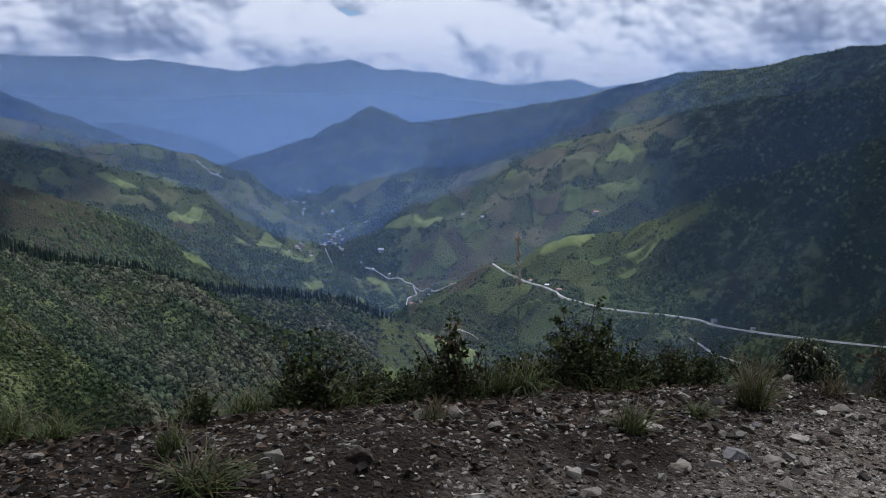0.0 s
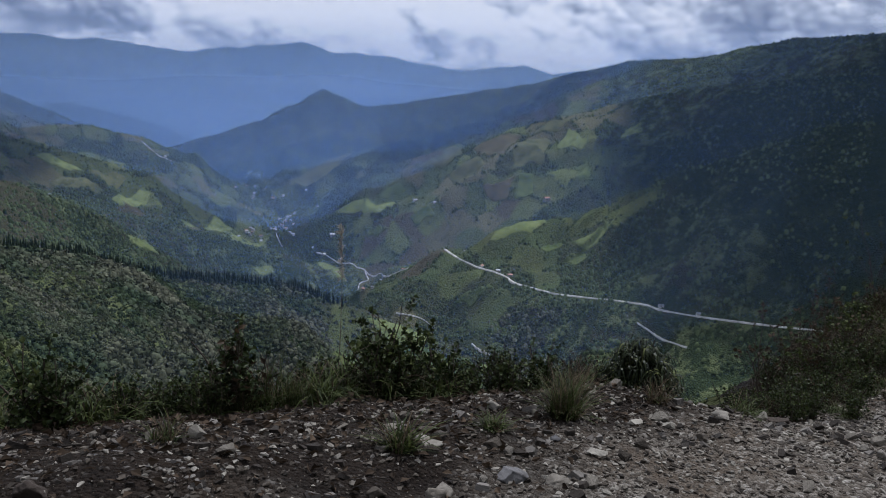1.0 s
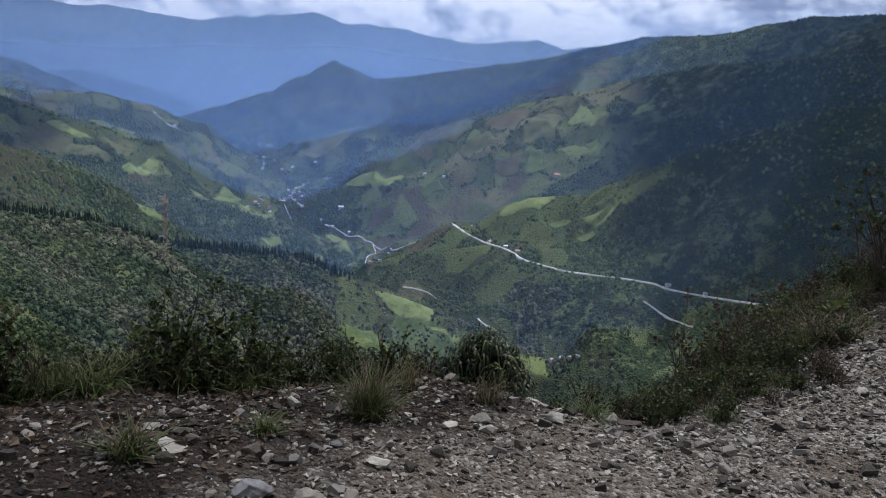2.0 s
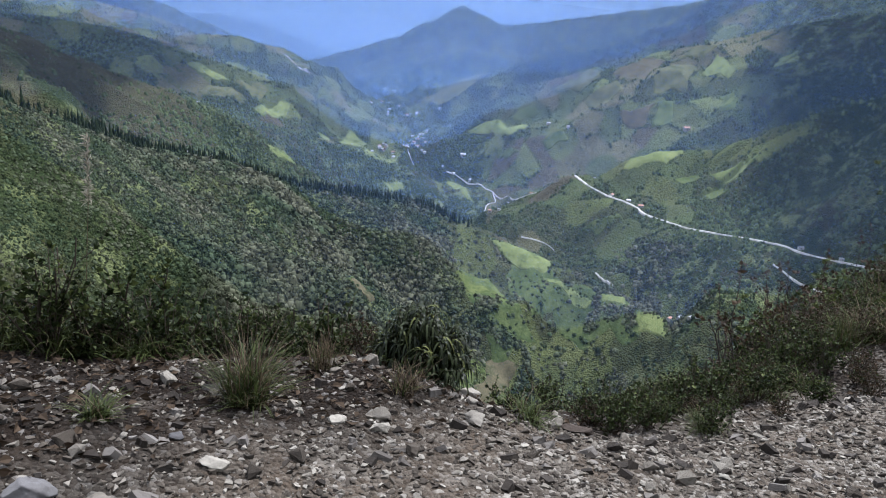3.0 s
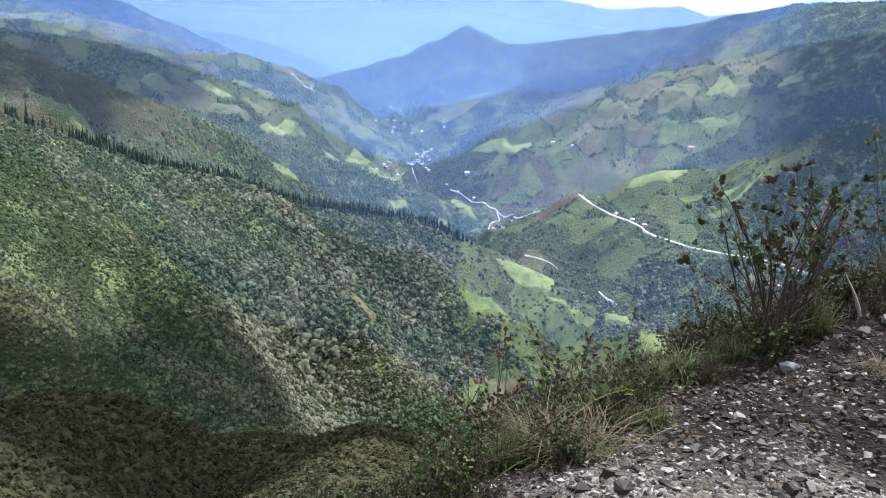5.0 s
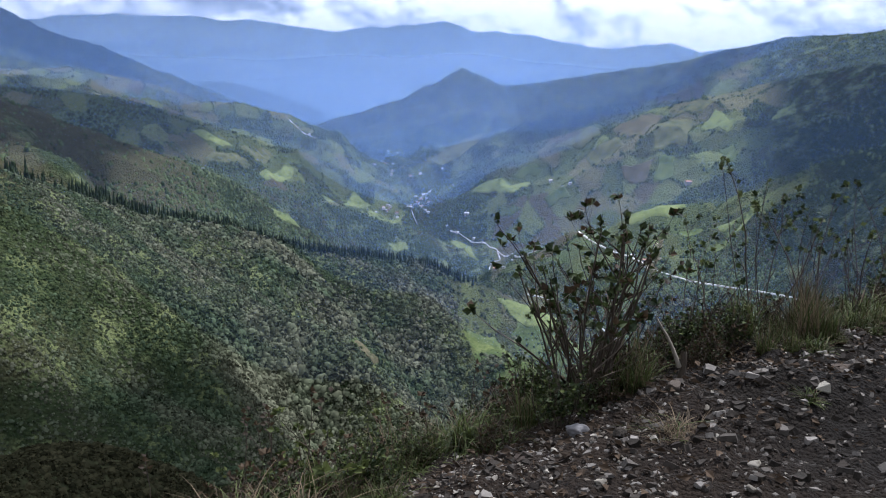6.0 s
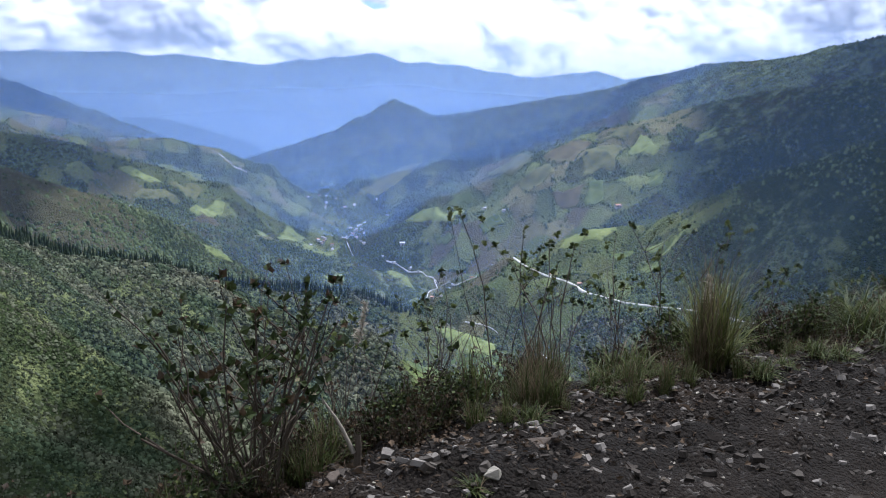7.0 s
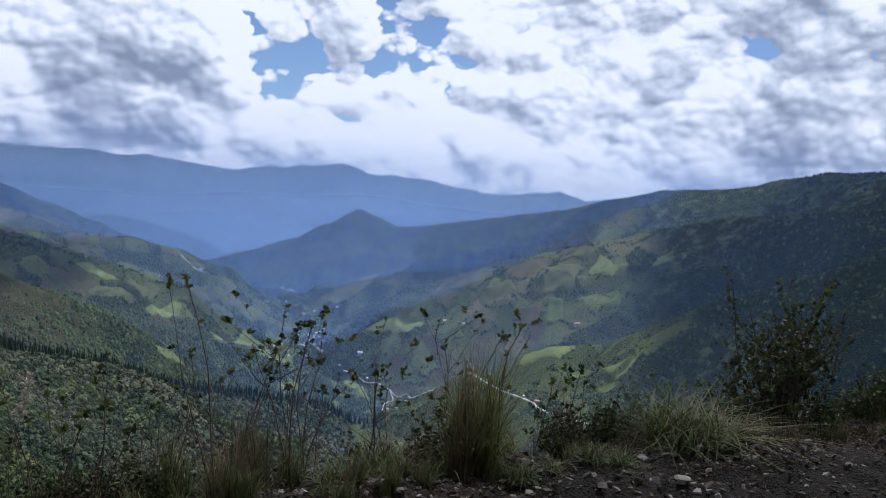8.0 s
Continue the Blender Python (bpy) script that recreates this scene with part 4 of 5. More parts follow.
# ---- plants and stones along the road's edge ----
MAT_LEAF = leaf_material("shrub_leaves", (0.008, 0.014, 0.005), (0.046, 0.060, 0.020), 0.5, 0.25, 6, 0.004)
MAT_LEAF_DARK = leaf_material("old_leaves", (0.006, 0.009, 0.004), (0.034, 0.042, 0.018), 0.42, 0.2, 6, 0.004)
MAT_LEAF_LIGHT = leaf_material("young_leaves", (0.028, 0.038, 0.012), (0.092, 0.108, 0.034), 0.5, 0.35, 6, 0.004)
MAT_LEAF_RED = leaf_material("reddish_leaves", (0.020, 0.014, 0.009), (0.068, 0.046, 0.026), 0.6, 0.25, 6, 0.004)
MAT_GRASS = leaf_material("green_grass", (0.014, 0.022, 0.007), (0.075, 0.090, 0.028), 0.55, 0.3, 4, 0.002)
MAT_GRASS_PALE = leaf_material("pale_grass", (0.030, 0.040, 0.010), (0.150, 0.160, 0.055), 0.55, 0.3, 4, 0.002)
MAT_STRAW = leaf_material("dry_grass", (0.035, 0.025, 0.016), (0.150, 0.114, 0.072), 0.7, 0.25, 4, 0.002)
MAT_BARK = leaf_material("bark", (0.026, 0.020, 0.015), (0.085, 0.068, 0.052), 0.85, 0, 30, 0.004)
MAT_DEADWOOD = leaf_material("dead_wood", (0.14, 0.12, 0.095), (0.28, 0.25, 0.21), 0.8, 0, 25, 0.006)
MAT_PLUME = leaf_material("plume", (0.34, 0.30, 0.24), (0.55, 0.50, 0.42), 0.8, 0.4, 10, 0.002)


def spot(u, v, lift=0.0):
    x, y = from_uv(u, v)
    return Vector((float(x), float(y), float(verge(u, v)) + lift))


def raw_part(name, verts, faces, mat, parent, label="", smooth=True):
    ob = link_mesh(name, np.asarray(verts, float), faces, mat, smooth)
    ob.parent = parent
    if label:
        ob["label"] = label
    return ob


def blades(rng, n, height, spread, width, droop, foot, segs=5, stiff=0.0):
    """n curved grass blades that rise from a foot and bend outwards."""
    vs, fs = [], []
    for _ in range(n):
        a, b = rng.uniform(0, 6.283), rng.uniform(0, 6.283)
        rr = foot * math.sqrt(rng.random())
        bx, by = rr * math.cos(b), rr * math.sin(b)
        h = height * (0.3 + 0.8 * rng.random() ** 1.4)
        lean = spread * rng.uniform(0.15, 1.0) + 0.25 * rr
        w = width * rng.uniform(0.6, 1.3)
        dr = droop * rng.uniform(0.3, 1.2)
        tx, ty = -math.sin(a), math.cos(a)
        base = len(vs)
        for k in range(segs + 1):
            s = k / segs
            out = lean * s ** 1.6
            z = h * (s - dr * s ** 3)
            ww = w * (1 - s ** 1.8) + 0.0004
            cx, cy = bx + out * math.cos(a), by + out * math.sin(a)
            vs.append((cx - tx * ww, cy - ty * ww, z))
            vs.append((cx + tx * ww, cy + ty * ww, z + 0.25 * ww))
            if k:
                i = base + 2 * k
                fs.append((i - 2, i - 1, i + 1, i))
    return vs, fs


def tube(vs, fs, pts, r0, r1, sides=5):
    base = len(vs)
    n = len(pts)
    for k, p in enumerate(pts):
        d = (pts[min(k + 1, n - 1)] - pts[max(k - 1, 0)]).normalized()
        e1 = d.orthogonal().normalized()
        e2 = d.cross(e1)
        r = r0 + (r1 - r0) * k / (n - 1)
        for j in range(sides):
            q = p + (e1 * math.cos(6.283 * j / sides) + e2 * math.sin(6.283 * j / sides)) * r
            vs.append(q[:])
    for k in range(n - 1):
        for j in range(sides):
            a, b = base + k * sides + j, base + k * sides + (j + 1) % sides
            fs.append((a, b, b + sides, a + sides))


def leaf(vs, fs, p, way, size, rng, slim=0.38):
    """One folded leaf of four faces at p, pointing along way."""
    d = way.normalized()
    side = d.cross(Vector((rng.uniform(-1, 1), rng.uniform(-1, 1), rng.uniform(-0.2, 1)))).normalized()
    up = side.cross(d)
    b = len(vs)
    w = size * slim
    for s, t, h in ((0, 0, 0), (0.45, -w, 0.12), (0.45, 0, 0.0), (0.45, w, 0.12), (1, 0, -0.12)):
        vs.append((p + d * size * s + side * t + up * size * h)[:])
    fs += [(b, b + 2, b + 1), (b, b + 3, b + 2), (b + 1, b + 2, b + 4), (b + 2, b + 3, b + 4)]


def bend(p, way, length, rng, wobble=0.25, steps=5, lift=0.25):
    pts, d = [p.copy()], way.normalized()
    for _ in range(steps):
        d = (d + Vector((rng.uniform(-wobble, wobble), rng.uniform(-wobble, wobble), lift * rng.uniform(-0.3, 1) / steps * 2))).normalized()
        pts.append(pts[-1] + d * length / steps)
    return pts


def grass_tuft(label, seed, height, spread, green, dry, droop=0.5, width=0.004, foot=0.06, tint=None):
    base = new("grass_tuft")
    rng = random.Random(seed)
    if green:
        raw_part("green_growth", *blades(rng, green, height, spread, width, droop, foot), tint or MAT_GRASS, base)
    if dry:
        raw_part("dry_growth", *blades(rng, dry, height * 1.1, spread * 0.9, width * 0.6, droop * 0.6, foot), MAT_STRAW, base, "dry straw-coloured blades")
    return tagged(base, label, "grass", "grass along the road edge")


def bush(name, label, seed, height, spread, stems, leaves, size, mat, low=0.15, slim=0.38, second=None, group="bushes along the road edge", stem_r=0.006, tip=False):
    """Stems that fork from a foot, with leaves on their upper parts."""
    base = new(name)
    rng = random.Random(seed)
    sv, sf, lv, lf, mv, mf = [], [], [], [], [], []
    twigs = []
    for k in range(stems):
        if name != "bush":
            sv, sf = [], []
        a = rng.uniform(0, 6.283)
        out = spread / height * rng.uniform(0.05, 1.0)
        foot = Vector((rng.uniform(-1, 1), rng.uniform(-1, 1), -0.2)) * 0.12 * spread
        foot.z = -0.05
        main = bend(foot, Vector((out * math.cos(a), out * math.sin(a), 1)), height * rng.uniform(0.55, 1.0), rng)
        r = stem_r * rng.uniform(0.6, 1.2)
        tube(sv, sf, main, r, r * 0.45, 4)
        twigs.append(main)
        for q in range(rng.randint(2, 4)):
            p = main[rng.randint(2, 4)]
            b = rng.uniform(0, 6.283)
            side = bend(p, Vector((math.cos(b), math.sin(b), rng.uniform(0.5, 1.4))), height * rng.uniform(0.18, 0.4), rng)
            tube(sv, sf, side, r * 0.5, r * 0.2, 3)
            twigs.append(side)
        if name != "bush":
            raw_part("stem", sv, sf, MAT_BARK, base)
    for _ in range(leaves):
        t = rng.choice(twigs)
        k = len(t) - 1 if tip and rng.random() < 0.7 else rng.randint(1, len(t) - 1)
        p = t[k - 1].lerp(t[k], rng.random() if not tip else rng.uniform(0.7, 1.0))
        if p.z < low * height:
            continue
        way = Vector((rng.uniform(-1, 1), rng.uniform(-1, 1), rng.uniform(-0.25, 1.1)))
        if second and rng.random() < 0.25:
            leaf(mv, mf, p, way, size * rng.uniform(0.5, 1.2), rng, slim)
        else:
            leaf(lv, lf, p, way, size * rng.uniform(0.5, 1.25), rng, slim)
    if name == "bush":
        raw_part("branchwork", sv, sf, MAT_BARK, base)
    raw_part("foliage", lv, lf, mat, base, "", False)
    if mv:
        raw_part("young_foliage", mv, mf, second, base, "lighter leaves at the shoot tips", False)
    return tagged(base, label, name, group)


def weeping_bush(label, seed, radius, height, shoots, leaves):
    """A dome of thin shoots, each with long narrow leaves that arch over at its tip."""
    base = new("bush")
    rng = random.Random(seed)
    sv, sf, dark, pale = [], [], ([], []), ([], [])
    for _ in range(shoots):
        a, q = rng.uniform(0, 6.283), math.sqrt(rng.random())
        tip = Vector((radius * q * math.cos(a), radius * q * math.sin(a), height * (1 - 0.75 * q * q) * rng.uniform(0.55, 1.08)))
        foot = Vector((tip.x * 0.3, tip.y * 0.3, -0.04))
        knee = foot.lerp(tip, 0.55) + Vector((0, 0, 0.15 * height))
        tube(sv, sf, [foot, knee, tip], 0.0028, 0.0014, 4)
        for _ in range(leaves):
            b, size = rng.uniform(0, 6.283), rng.uniform(0.05, 0.10)
            p = knee.lerp(tip, rng.uniform(0.3, 1.0))
            out, side = Vector((math.cos(b), math.sin(b), 0)), Vector((-math.sin(b), math.cos(b), 0))
            vs, fs = pale if rng.random() < 0.12 else dark
            start, rise = len(vs), rng.uniform(0.2, 0.9)
            for k in range(5):
                t = k / 4
                c = p + out * size * t * (1 - 0.25 * t) + Vector((0, 0, size * (rise * t - (rise + 0.75) * t * t)))
                w = 0.0048 * (1 - t ** 2) * (0.5 + min(t * 3, 0.5)) + 0.0004
                vs += [(c - side * w)[:], (c + side * w + Vector((0, 0, 0.3 * w)))[:]]
                if k:
                    i = start + 2 * k
                    fs.append((i - 2, i - 1, i + 1, i))
    raw_part("branchwork", sv, sf, MAT_BARK, base)
    raw_part("foliage", *dark, MAT_LEAF_DARK, base, "", True)
    raw_part("young_foliage", *pale, MAT_GRASS_PALE, base, "pale yellow-green leaves at the shoot tips", True)
    return tagged(base, label, "bush", "bushes along the road edge")


def put(ob, u, v, turn=0.0, scale=1.0, lift=-0.01):
    p = spot(u, v, lift)
    ob.matrix_basis = pose(p.x, p.y, p.z, 0, 0, turn)
    ob.scale = (scale,) * 3
    return ob


def put_copy(ob, u, v, turn, scale=1.0, lift=-0.02):
    p = spot(u, v, lift)
    made = copy_thing(ob, pose(p.x, p.y, p.z, 0, 0, turn))
    made.scale = (scale,) * 3
    return made


# single plants
put(grass_tuft("large tuft of brown-green grass on the gravel shoulder", 1, 0.28, 0.22, 280, 180, 0.35, 0.0022, 0.07), 3.27, 2.66)
put(grass_tuft("small green grass tuft between the stones", 2, 0.11, 0.12, 110, 20, 0.4, 0.0028, 0.04), 2.78, 2.55)
put(grass_tuft("grey-green spiky grass tuft beside a stone", 3, 0.17, 0.18, 90, 60, 0.4, 0.004, 0.05), 2.28, 2.46)
put(grass_tuft("bright green grass tuft at the road edge", 4, 0.12, 0.08, 130, 10, 0.4, 0.003, 0.05), 0.10, 3.15)
put(grass_tuft("low green grass tuft on brown earth", 5, 0.14, 0.10, 90, 20, 0.5, 0.003, 0.04), 0.45, 2.78)
put(grass_tuft("dark spreading grass tuft on brown earth", 6, 0.15, 0.22, 150, 60, 0.5, 0.003, 0.07), 0.50, 2.48)
put(grass_tuft("small brown grass tuft on the shoulder", 7, 0.12, 0.10, 60, 60, 0.3, 0.002, 0.04), 1.46, 2.70)
put(grass_tuft("thin dry grass tuft at the road edge", 8, 0.18, 0.10, 30, 150, 0.3, 0.0018, 0.05), 3.62, 2.95)
put(grass_tuft("dry grass tuft beside the drooping bush", 9, 0.16, 0.12, 30, 120, 0.4, 0.002, 0.05), 3.85, 2.62)
put(weeping_bush("dark bush of narrow arching leaves at the edge", 10, 0.24, 0.36, 210, 10), 4.03, 2.93)
put(grass_tuft("brown tuft of fine upright grass at the drop", 11, 0.42, 0.17, 160, 320, 0.25, 0.0022, 0.08), 9.93, 3.66)
put(grass_tuft("tall tuft of green and red-brown grass", 12, 0.78, 0.38, 420, 110, 0.3, 0.0030, 0.12, MAT_GRASS_PALE), 11.18, 3.66)
put(grass_tuft("red-brown upright grass beside the tall tuft", 13, 0.66, 0.14, 40, 220, 0.2, 0.0018, 0.06), 11.02, 3.58)
put(grass_tuft("bent yellow-green grass clump on the verge", 14, 0.54, 0.62, 460, 70, 0.75, 0.0042, 0.24, MAT_GRASS), 12.62, 3.56)
put(grass_tuft("pale straw grass in front of the bent clump", 15, 0.22, 0.75, 60, 120, 0.8, 0.0035, 0.12, MAT_GRASS_PALE), 12.95, 3.5)
put(grass_tuft("yellow-green broad grass at the earth mound", 16, 0.15, 0.10, 40, 30, 0.5, 0.006, 0.03), 10.62, 3.44)
put(grass_tuft("pale tuft of tall dry grass below the edge", 17, 0.34, 0.22, 120, 150, 0.35, 0.003, 0.09), 7.3, 3.35)
put(grass_tuft("small green grass tuft on the earth mound", 18, 0.09, 0.10, 70, 15, 0.5, 0.003, 0.03), 9.02, 2.74)
put(grass_tuft("matted dry grass clump drooping over the edge", 19, 0.24, 0.40, 160, 320, 1.0, 0.0030, 0.18), 6.66, 2.74)
put(grass_tuft("brown grass clump on the earth slope", 20, 0.12, 0.22, 60, 180, 0.8, 0.003, 0.10), 8.35, 2.78)
put(grass_tuft("tuft of brown feathery grass on the mound", 21, 0.30, 0.14, 120, 200, 0.25, 0.002, 0.07), 9.75, 3.46)

# the tall open shrub
put(bush("shrub", "open many-stemmed shrub with leathery dark leaves", 31, 1.1, 0.76, 24, 800, 0.045, MAT_LEAF, 0.42, 0.40, MAT_LEAF_RED, "shrubs at the drop", 0.009, True), 8.30, 3.46, 20)
put(bush("shrub", "thin leafy sapling with bright young leaves", 32, 0.34, 0.14, 4, 120, 0.05, MAT_LEAF_LIGHT, 0.45, 0.42, MAT_LEAF, "shrubs at the drop", 0.006, True), 6.95, 3.02)
put(bush("shrub", "leafy dark shrub with pale twigs at the edge", 33, 0.56, 0.30, 12, 700, 0.032, MAT_LEAF, 0.25, 0.4, MAT_LEAF_LIGHT, "shrubs at the drop", 0.006), 2.62, 3.30)
put(bush("shrub", "leafy dark shrub with red-brown shoots at the edge", 34, 0.52, 0.28, 12, 600, 0.040, MAT_LEAF, 0.2, 0.3, MAT_LEAF_RED, "shrubs at the drop", 0.006), 1.95, 3.40)
put(bush("shrub", "tall dark leafy shrub beside the road", 35, 1.3, 0.55, 16, 1500, 0.038, MAT_LEAF, 0.15, 0.42, MAT_LEAF_LIGHT, "shrubs at the drop", 0.008), 14.1, 3.95)
put(bush("shrub", "dark bush with reddish leaves beside the road", 36, 0.85, 0.48, 16, 1200, 0.030, MAT_LEAF, 0.1, 0.42, MAT_LEAF_RED, "shrubs at the drop", 0.006), 13.55, 3.95)

put(bush("shrub", "tall dark shrub with small leaves by the verge", 37, 1.4, 0.6, 18, 1700, 0.036, MAT_LEAF, 0.1, 0.42, MAT_LEAF_LIGHT, "shrubs at the drop", 0.008), 13.95, 3.85)

MAT_FLOWER = leaf_material("white_flowers", (0.55, 0.55, 0.48), (0.75, 0.75, 0.68), 0.7, 0.3, 6, 0.002)
put(bush("shrub", "leafy shrub with clusters of small white flowers", 38, 0.52, 0.42, 14, 700, 0.036, MAT_LEAF, 0.1, 0.42, MAT_LEAF_LIGHT, "shrubs at the drop", 0.007), 2.95, 3.45)
put(bush("shrub", "low shrub tipped with small white flowers", 39, 0.42, 0.45, 10, 300, 0.022, MAT_FLOWER, 0.75, 0.5, MAT_LEAF, "shrubs at the drop", 0.005, True), 3.35, 3.35)

# slender shoots with leaf tufts at their tips
for k, (u, v, h) in enumerate(((9.85, 3.95, 0.95), (10.2, 3.85, 0.78), (10.35, 4.0, 0.70), (10.7, 4.0, 0.80), (9.3, 3.75, 0.62), (10.95, 4.15, 0.72), (11.75, 4.0, 0.62), (12.1, 4.1, 0.62), (12.4, 4.25, 0.55), (13.1, 4.3, 0.62), (9.55, 4.0, 0.75), (9.0, 4.2, 1.0), (9.2, 4.5, 1.15), (9.65, 4.4, 1.2), (10.05, 4.3, 1.1), (10.5, 4.5, 1.15), (8.7, 4.3, 0.95), (11.4, 4.3, 1.0), (11.6, 4.1, 0.85))):
    put(bush("sapling", "slender dark shoot with leaves at its tip", 50 + k, 1.3 * h, 0.14, 3, 120, 0.034, MAT_LEAF if k % 3 else MAT_LEAF_LIGHT, 0.55, 0.4, MAT_LEAF_LIGHT, "slender shoots", 0.005, True), u, v, 37 * k)


def edge_growth():
    """The belt of bushes and grass that hides the drop."""
    rng = random.Random(71)
    kinds = [
        bush("bush", "dense dark green bush on the drop", 81, 0.42, 0.36, 16, 900, 0.028, MAT_LEAF, 0.05, 0.42, MAT_LEAF_LIGHT),
        bush("bush", "loose olive bush on the drop", 82, 0.50, 0.30, 12, 600, 0.034, MAT_LEAF, 0.1, 0.36, MAT_LEAF_LIGHT),
        bush("bush", "twiggy brown-leaved bush on the drop", 83, 0.40, 0.32, 16, 600, 0.024, MAT_LEAF_RED, 0.1, 0.4, MAT_LEAF),
    ]
    tufts = [
        grass_tuft("long drooping green grass on the drop", 91, 0.34, 0.30, 200, 40, 0.85, 0.0045, 0.10),
        grass_tuft("tall thin grass on the drop", 92, 0.38, 0.16, 160, 70, 0.4, 0.003, 0.08),
    ]
    shoots = [
        bush("sapling", "branching twiggy shoot rising from the bushes", 84, 0.85, 0.35, 5, 160, 0.035, MAT_LEAF_RED, 0.45, 0.4, MAT_LEAF, "slender shoots", 0.007, True),
        bush("sapling", "leafy olive shoot rising from the bushes", 85, 0.80, 0.30, 5, 260, 0.035, MAT_LEAF_LIGHT, 0.35, 0.4, MAT_LEAF, "slender shoots", 0.006, True),
    ]
    placed = [False] * 7

    def place(k, u, v, s):
        src = (kinds + tufts + shoots)[k]
        if placed[k]:
            put_copy(src, u, v, rng.uniform(0, 360), s)
        else:
            placed[k] = True
            put(src, u, v, rng.uniform(0, 360), s)

    def stretch(n, u0, u1, v0, v1, s0, s1, choice):
        for _ in range(n):
            u = rng.uniform(u0, u1)
            out = rng.uniform(v0, v1)
            place(rng.choice(choice), u, float(edge_v(u)) + out, rng.uniform(s0, s1))

    stretch(30, -2.5, 1.0, 0.15, 0.8, 0.5, 0.8, (3, 3, 4, 0))
    stretch(60, 0.9, 4.1, 0.22, 0.8, 0.5, 0.85, (3, 3, 0, 1, 4, 2))
    stretch(44, 0.9, 3.9, 0.3, 0.9, 0.7, 1.05, (3, 0, 4, 3))
    stretch(60, 4.2, 6.4, 0.5, 1.4, 0.5, 0.8, (0, 0, 0, 1, 2))
    stretch(60, 5.4, 7.6, 0.35, 1.5, 0.45, 0.75, (0, 0, 1, 1, 2, 3))
    stretch(6, 6.2, 7.4, 0.4, 1.0, 0.5, 0.8, (5, 6))
    stretch(36, 6.8, 9.6, 0.6, 1.7, 0.8, 1.15, (1, 2, 2, 5, 0))
    stretch(60, 9.2, 15.0, -0.35, 0.2, 0.35, 0.65, (3, 4, 4, 2))
    stretch(40, 6.4, 9.3, 0.1, 0.6, 0.5, 0.8, (4, 3, 2, 1))
    stretch(56, 4.1, 7.4, 0.02, 0.5, 0.3, 0.55, (0, 1, 2, 3, 4))
    stretch(34, 4.4, 6.2, 0.6, 1.7, 0.55, 0.8, (0, 1, 2))
    stretch(18, 6.6, 8.3, 0.25, 0.9, 0.55, 0.9, (6, 1, 3, 3, 4))
    stretch(50, 8.5, 11.2, 0.25, 0.9, 0.7, 1.1, (2, 2, 1, 4, 3))
    stretch(66, 11.2, 15.8, 0.2, 0.9, 0.8, 1.3, (0, 2, 1, 3, 4))
    stretch(34, 15.0, 21.0, 0.1, 1.2, 1.0, 1.5, (0, 1, 2, 3))


edge_growth()


def plume_grass(u, v, height, label, seed):
    base = new("plume_grass")
    rng = random.Random(seed)
    pts = bend(Vector((0, 0, -0.1)), Vector((0.12, 0.05, 1)), height, rng, 0.05, 9, 0.05)
    sv, sf = [], []
    tube(sv, sf, pts, 0.0028, 0.0012, 5)
    raw_part("stalk", sv, sf, MAT_STRAW, base)
    pv, pf = [], []
    for _ in range(150):
        s = rng.random()
        p = pts[-3].lerp(pts[-2], s * 2) if s < 0.5 else pts[-2].lerp(pts[-1], s * 2 - 1)
        leaf(pv, pf, p, Vector((rng.uniform(-1, 0.6), rng.uniform(-0.5, 0.5), rng.uniform(-0.3, 1.5))), rng.uniform(0.02, 0.05), rng, 0.05)
    raw_part("plume", pv, pf, MAT_PLUME, base, "pale feathery seed head")
    bv, bf = blades(rng, 9, height * 0.5, 0.35, 0.005, 0.7, 0.02)
    raw_part("leaf_base", bv, bf, MAT_GRASS, base)
    put(base, u, v)
    return tagged(base, label, "grass", "grass along the road edge")


plume_grass(2.66, 3.95, 1.42, "tall grass stalk with a pale feathery plume", 3)
plume_grass(11.0, 3.62, 0.72, "tall grass stalk with a straw-coloured plume", 5)
plume_grass(8.85, 3.9, 1.0, "dry grass stalk with a thin pale plume", 6)


def dead_stick(u, v):
    base = new("dead_branch")
    rng = random.Random(8)
    sv, sf = [], []
    tube(sv, sf, bend(Vector((0, 0, -0.08)), Vector((-0.1, 0.1, 1)), 0.26, rng, 0.2, 5, 0.0), 0.020, 0.014, 7)
    raw_part("stub", sv, sf, MAT_BARK, base)
    sv, sf = [], []
    tube(sv, sf, bend(Vector((-0.03, 0.01, 0.10)), Vector((-0.35, 0.1, 1)), 0.28, rng, 0.12, 5, 0.0), 0.012, 0.004, 6)
    raw_part("splinter", sv, sf, MAT_DEADWOOD, base, "pale barkless splinter of wood")
    put(base, u, v)
    return tagged(base, "weathered dead branch stuck in the earth", "branch")


dead_stick(8.73, 3.22)


# ---- stones ----
def stone_material(name, a, b, c3):
    m, g, out = material(name)
    pos = g.n("ShaderNodeTexCoord").outputs["Object"]
    rnd = g.n("ShaderNodeObjectInfo").outputs["Random"]
    isl = g.n("ShaderNodeNewGeometry").outputs["Random Per Island"]
    tone = g.math("FRACT", g.math("ADD", rnd, isl))
    base = g.ramp(tone, (0.0, a), (0.6, b), (1.0, c3))
    vein = g.noise(pos, 30, 6, 0.7)
    c = g.mix(g.span(vein, 0.40, 0.75, 0.0, 0.45), base, (0.05, 0.04, 0.033))
    finish(g, out, c, 0.85, g.noise(pos, 60, 5, 0.7), 0.006, 0.8, 0.2)
    return m


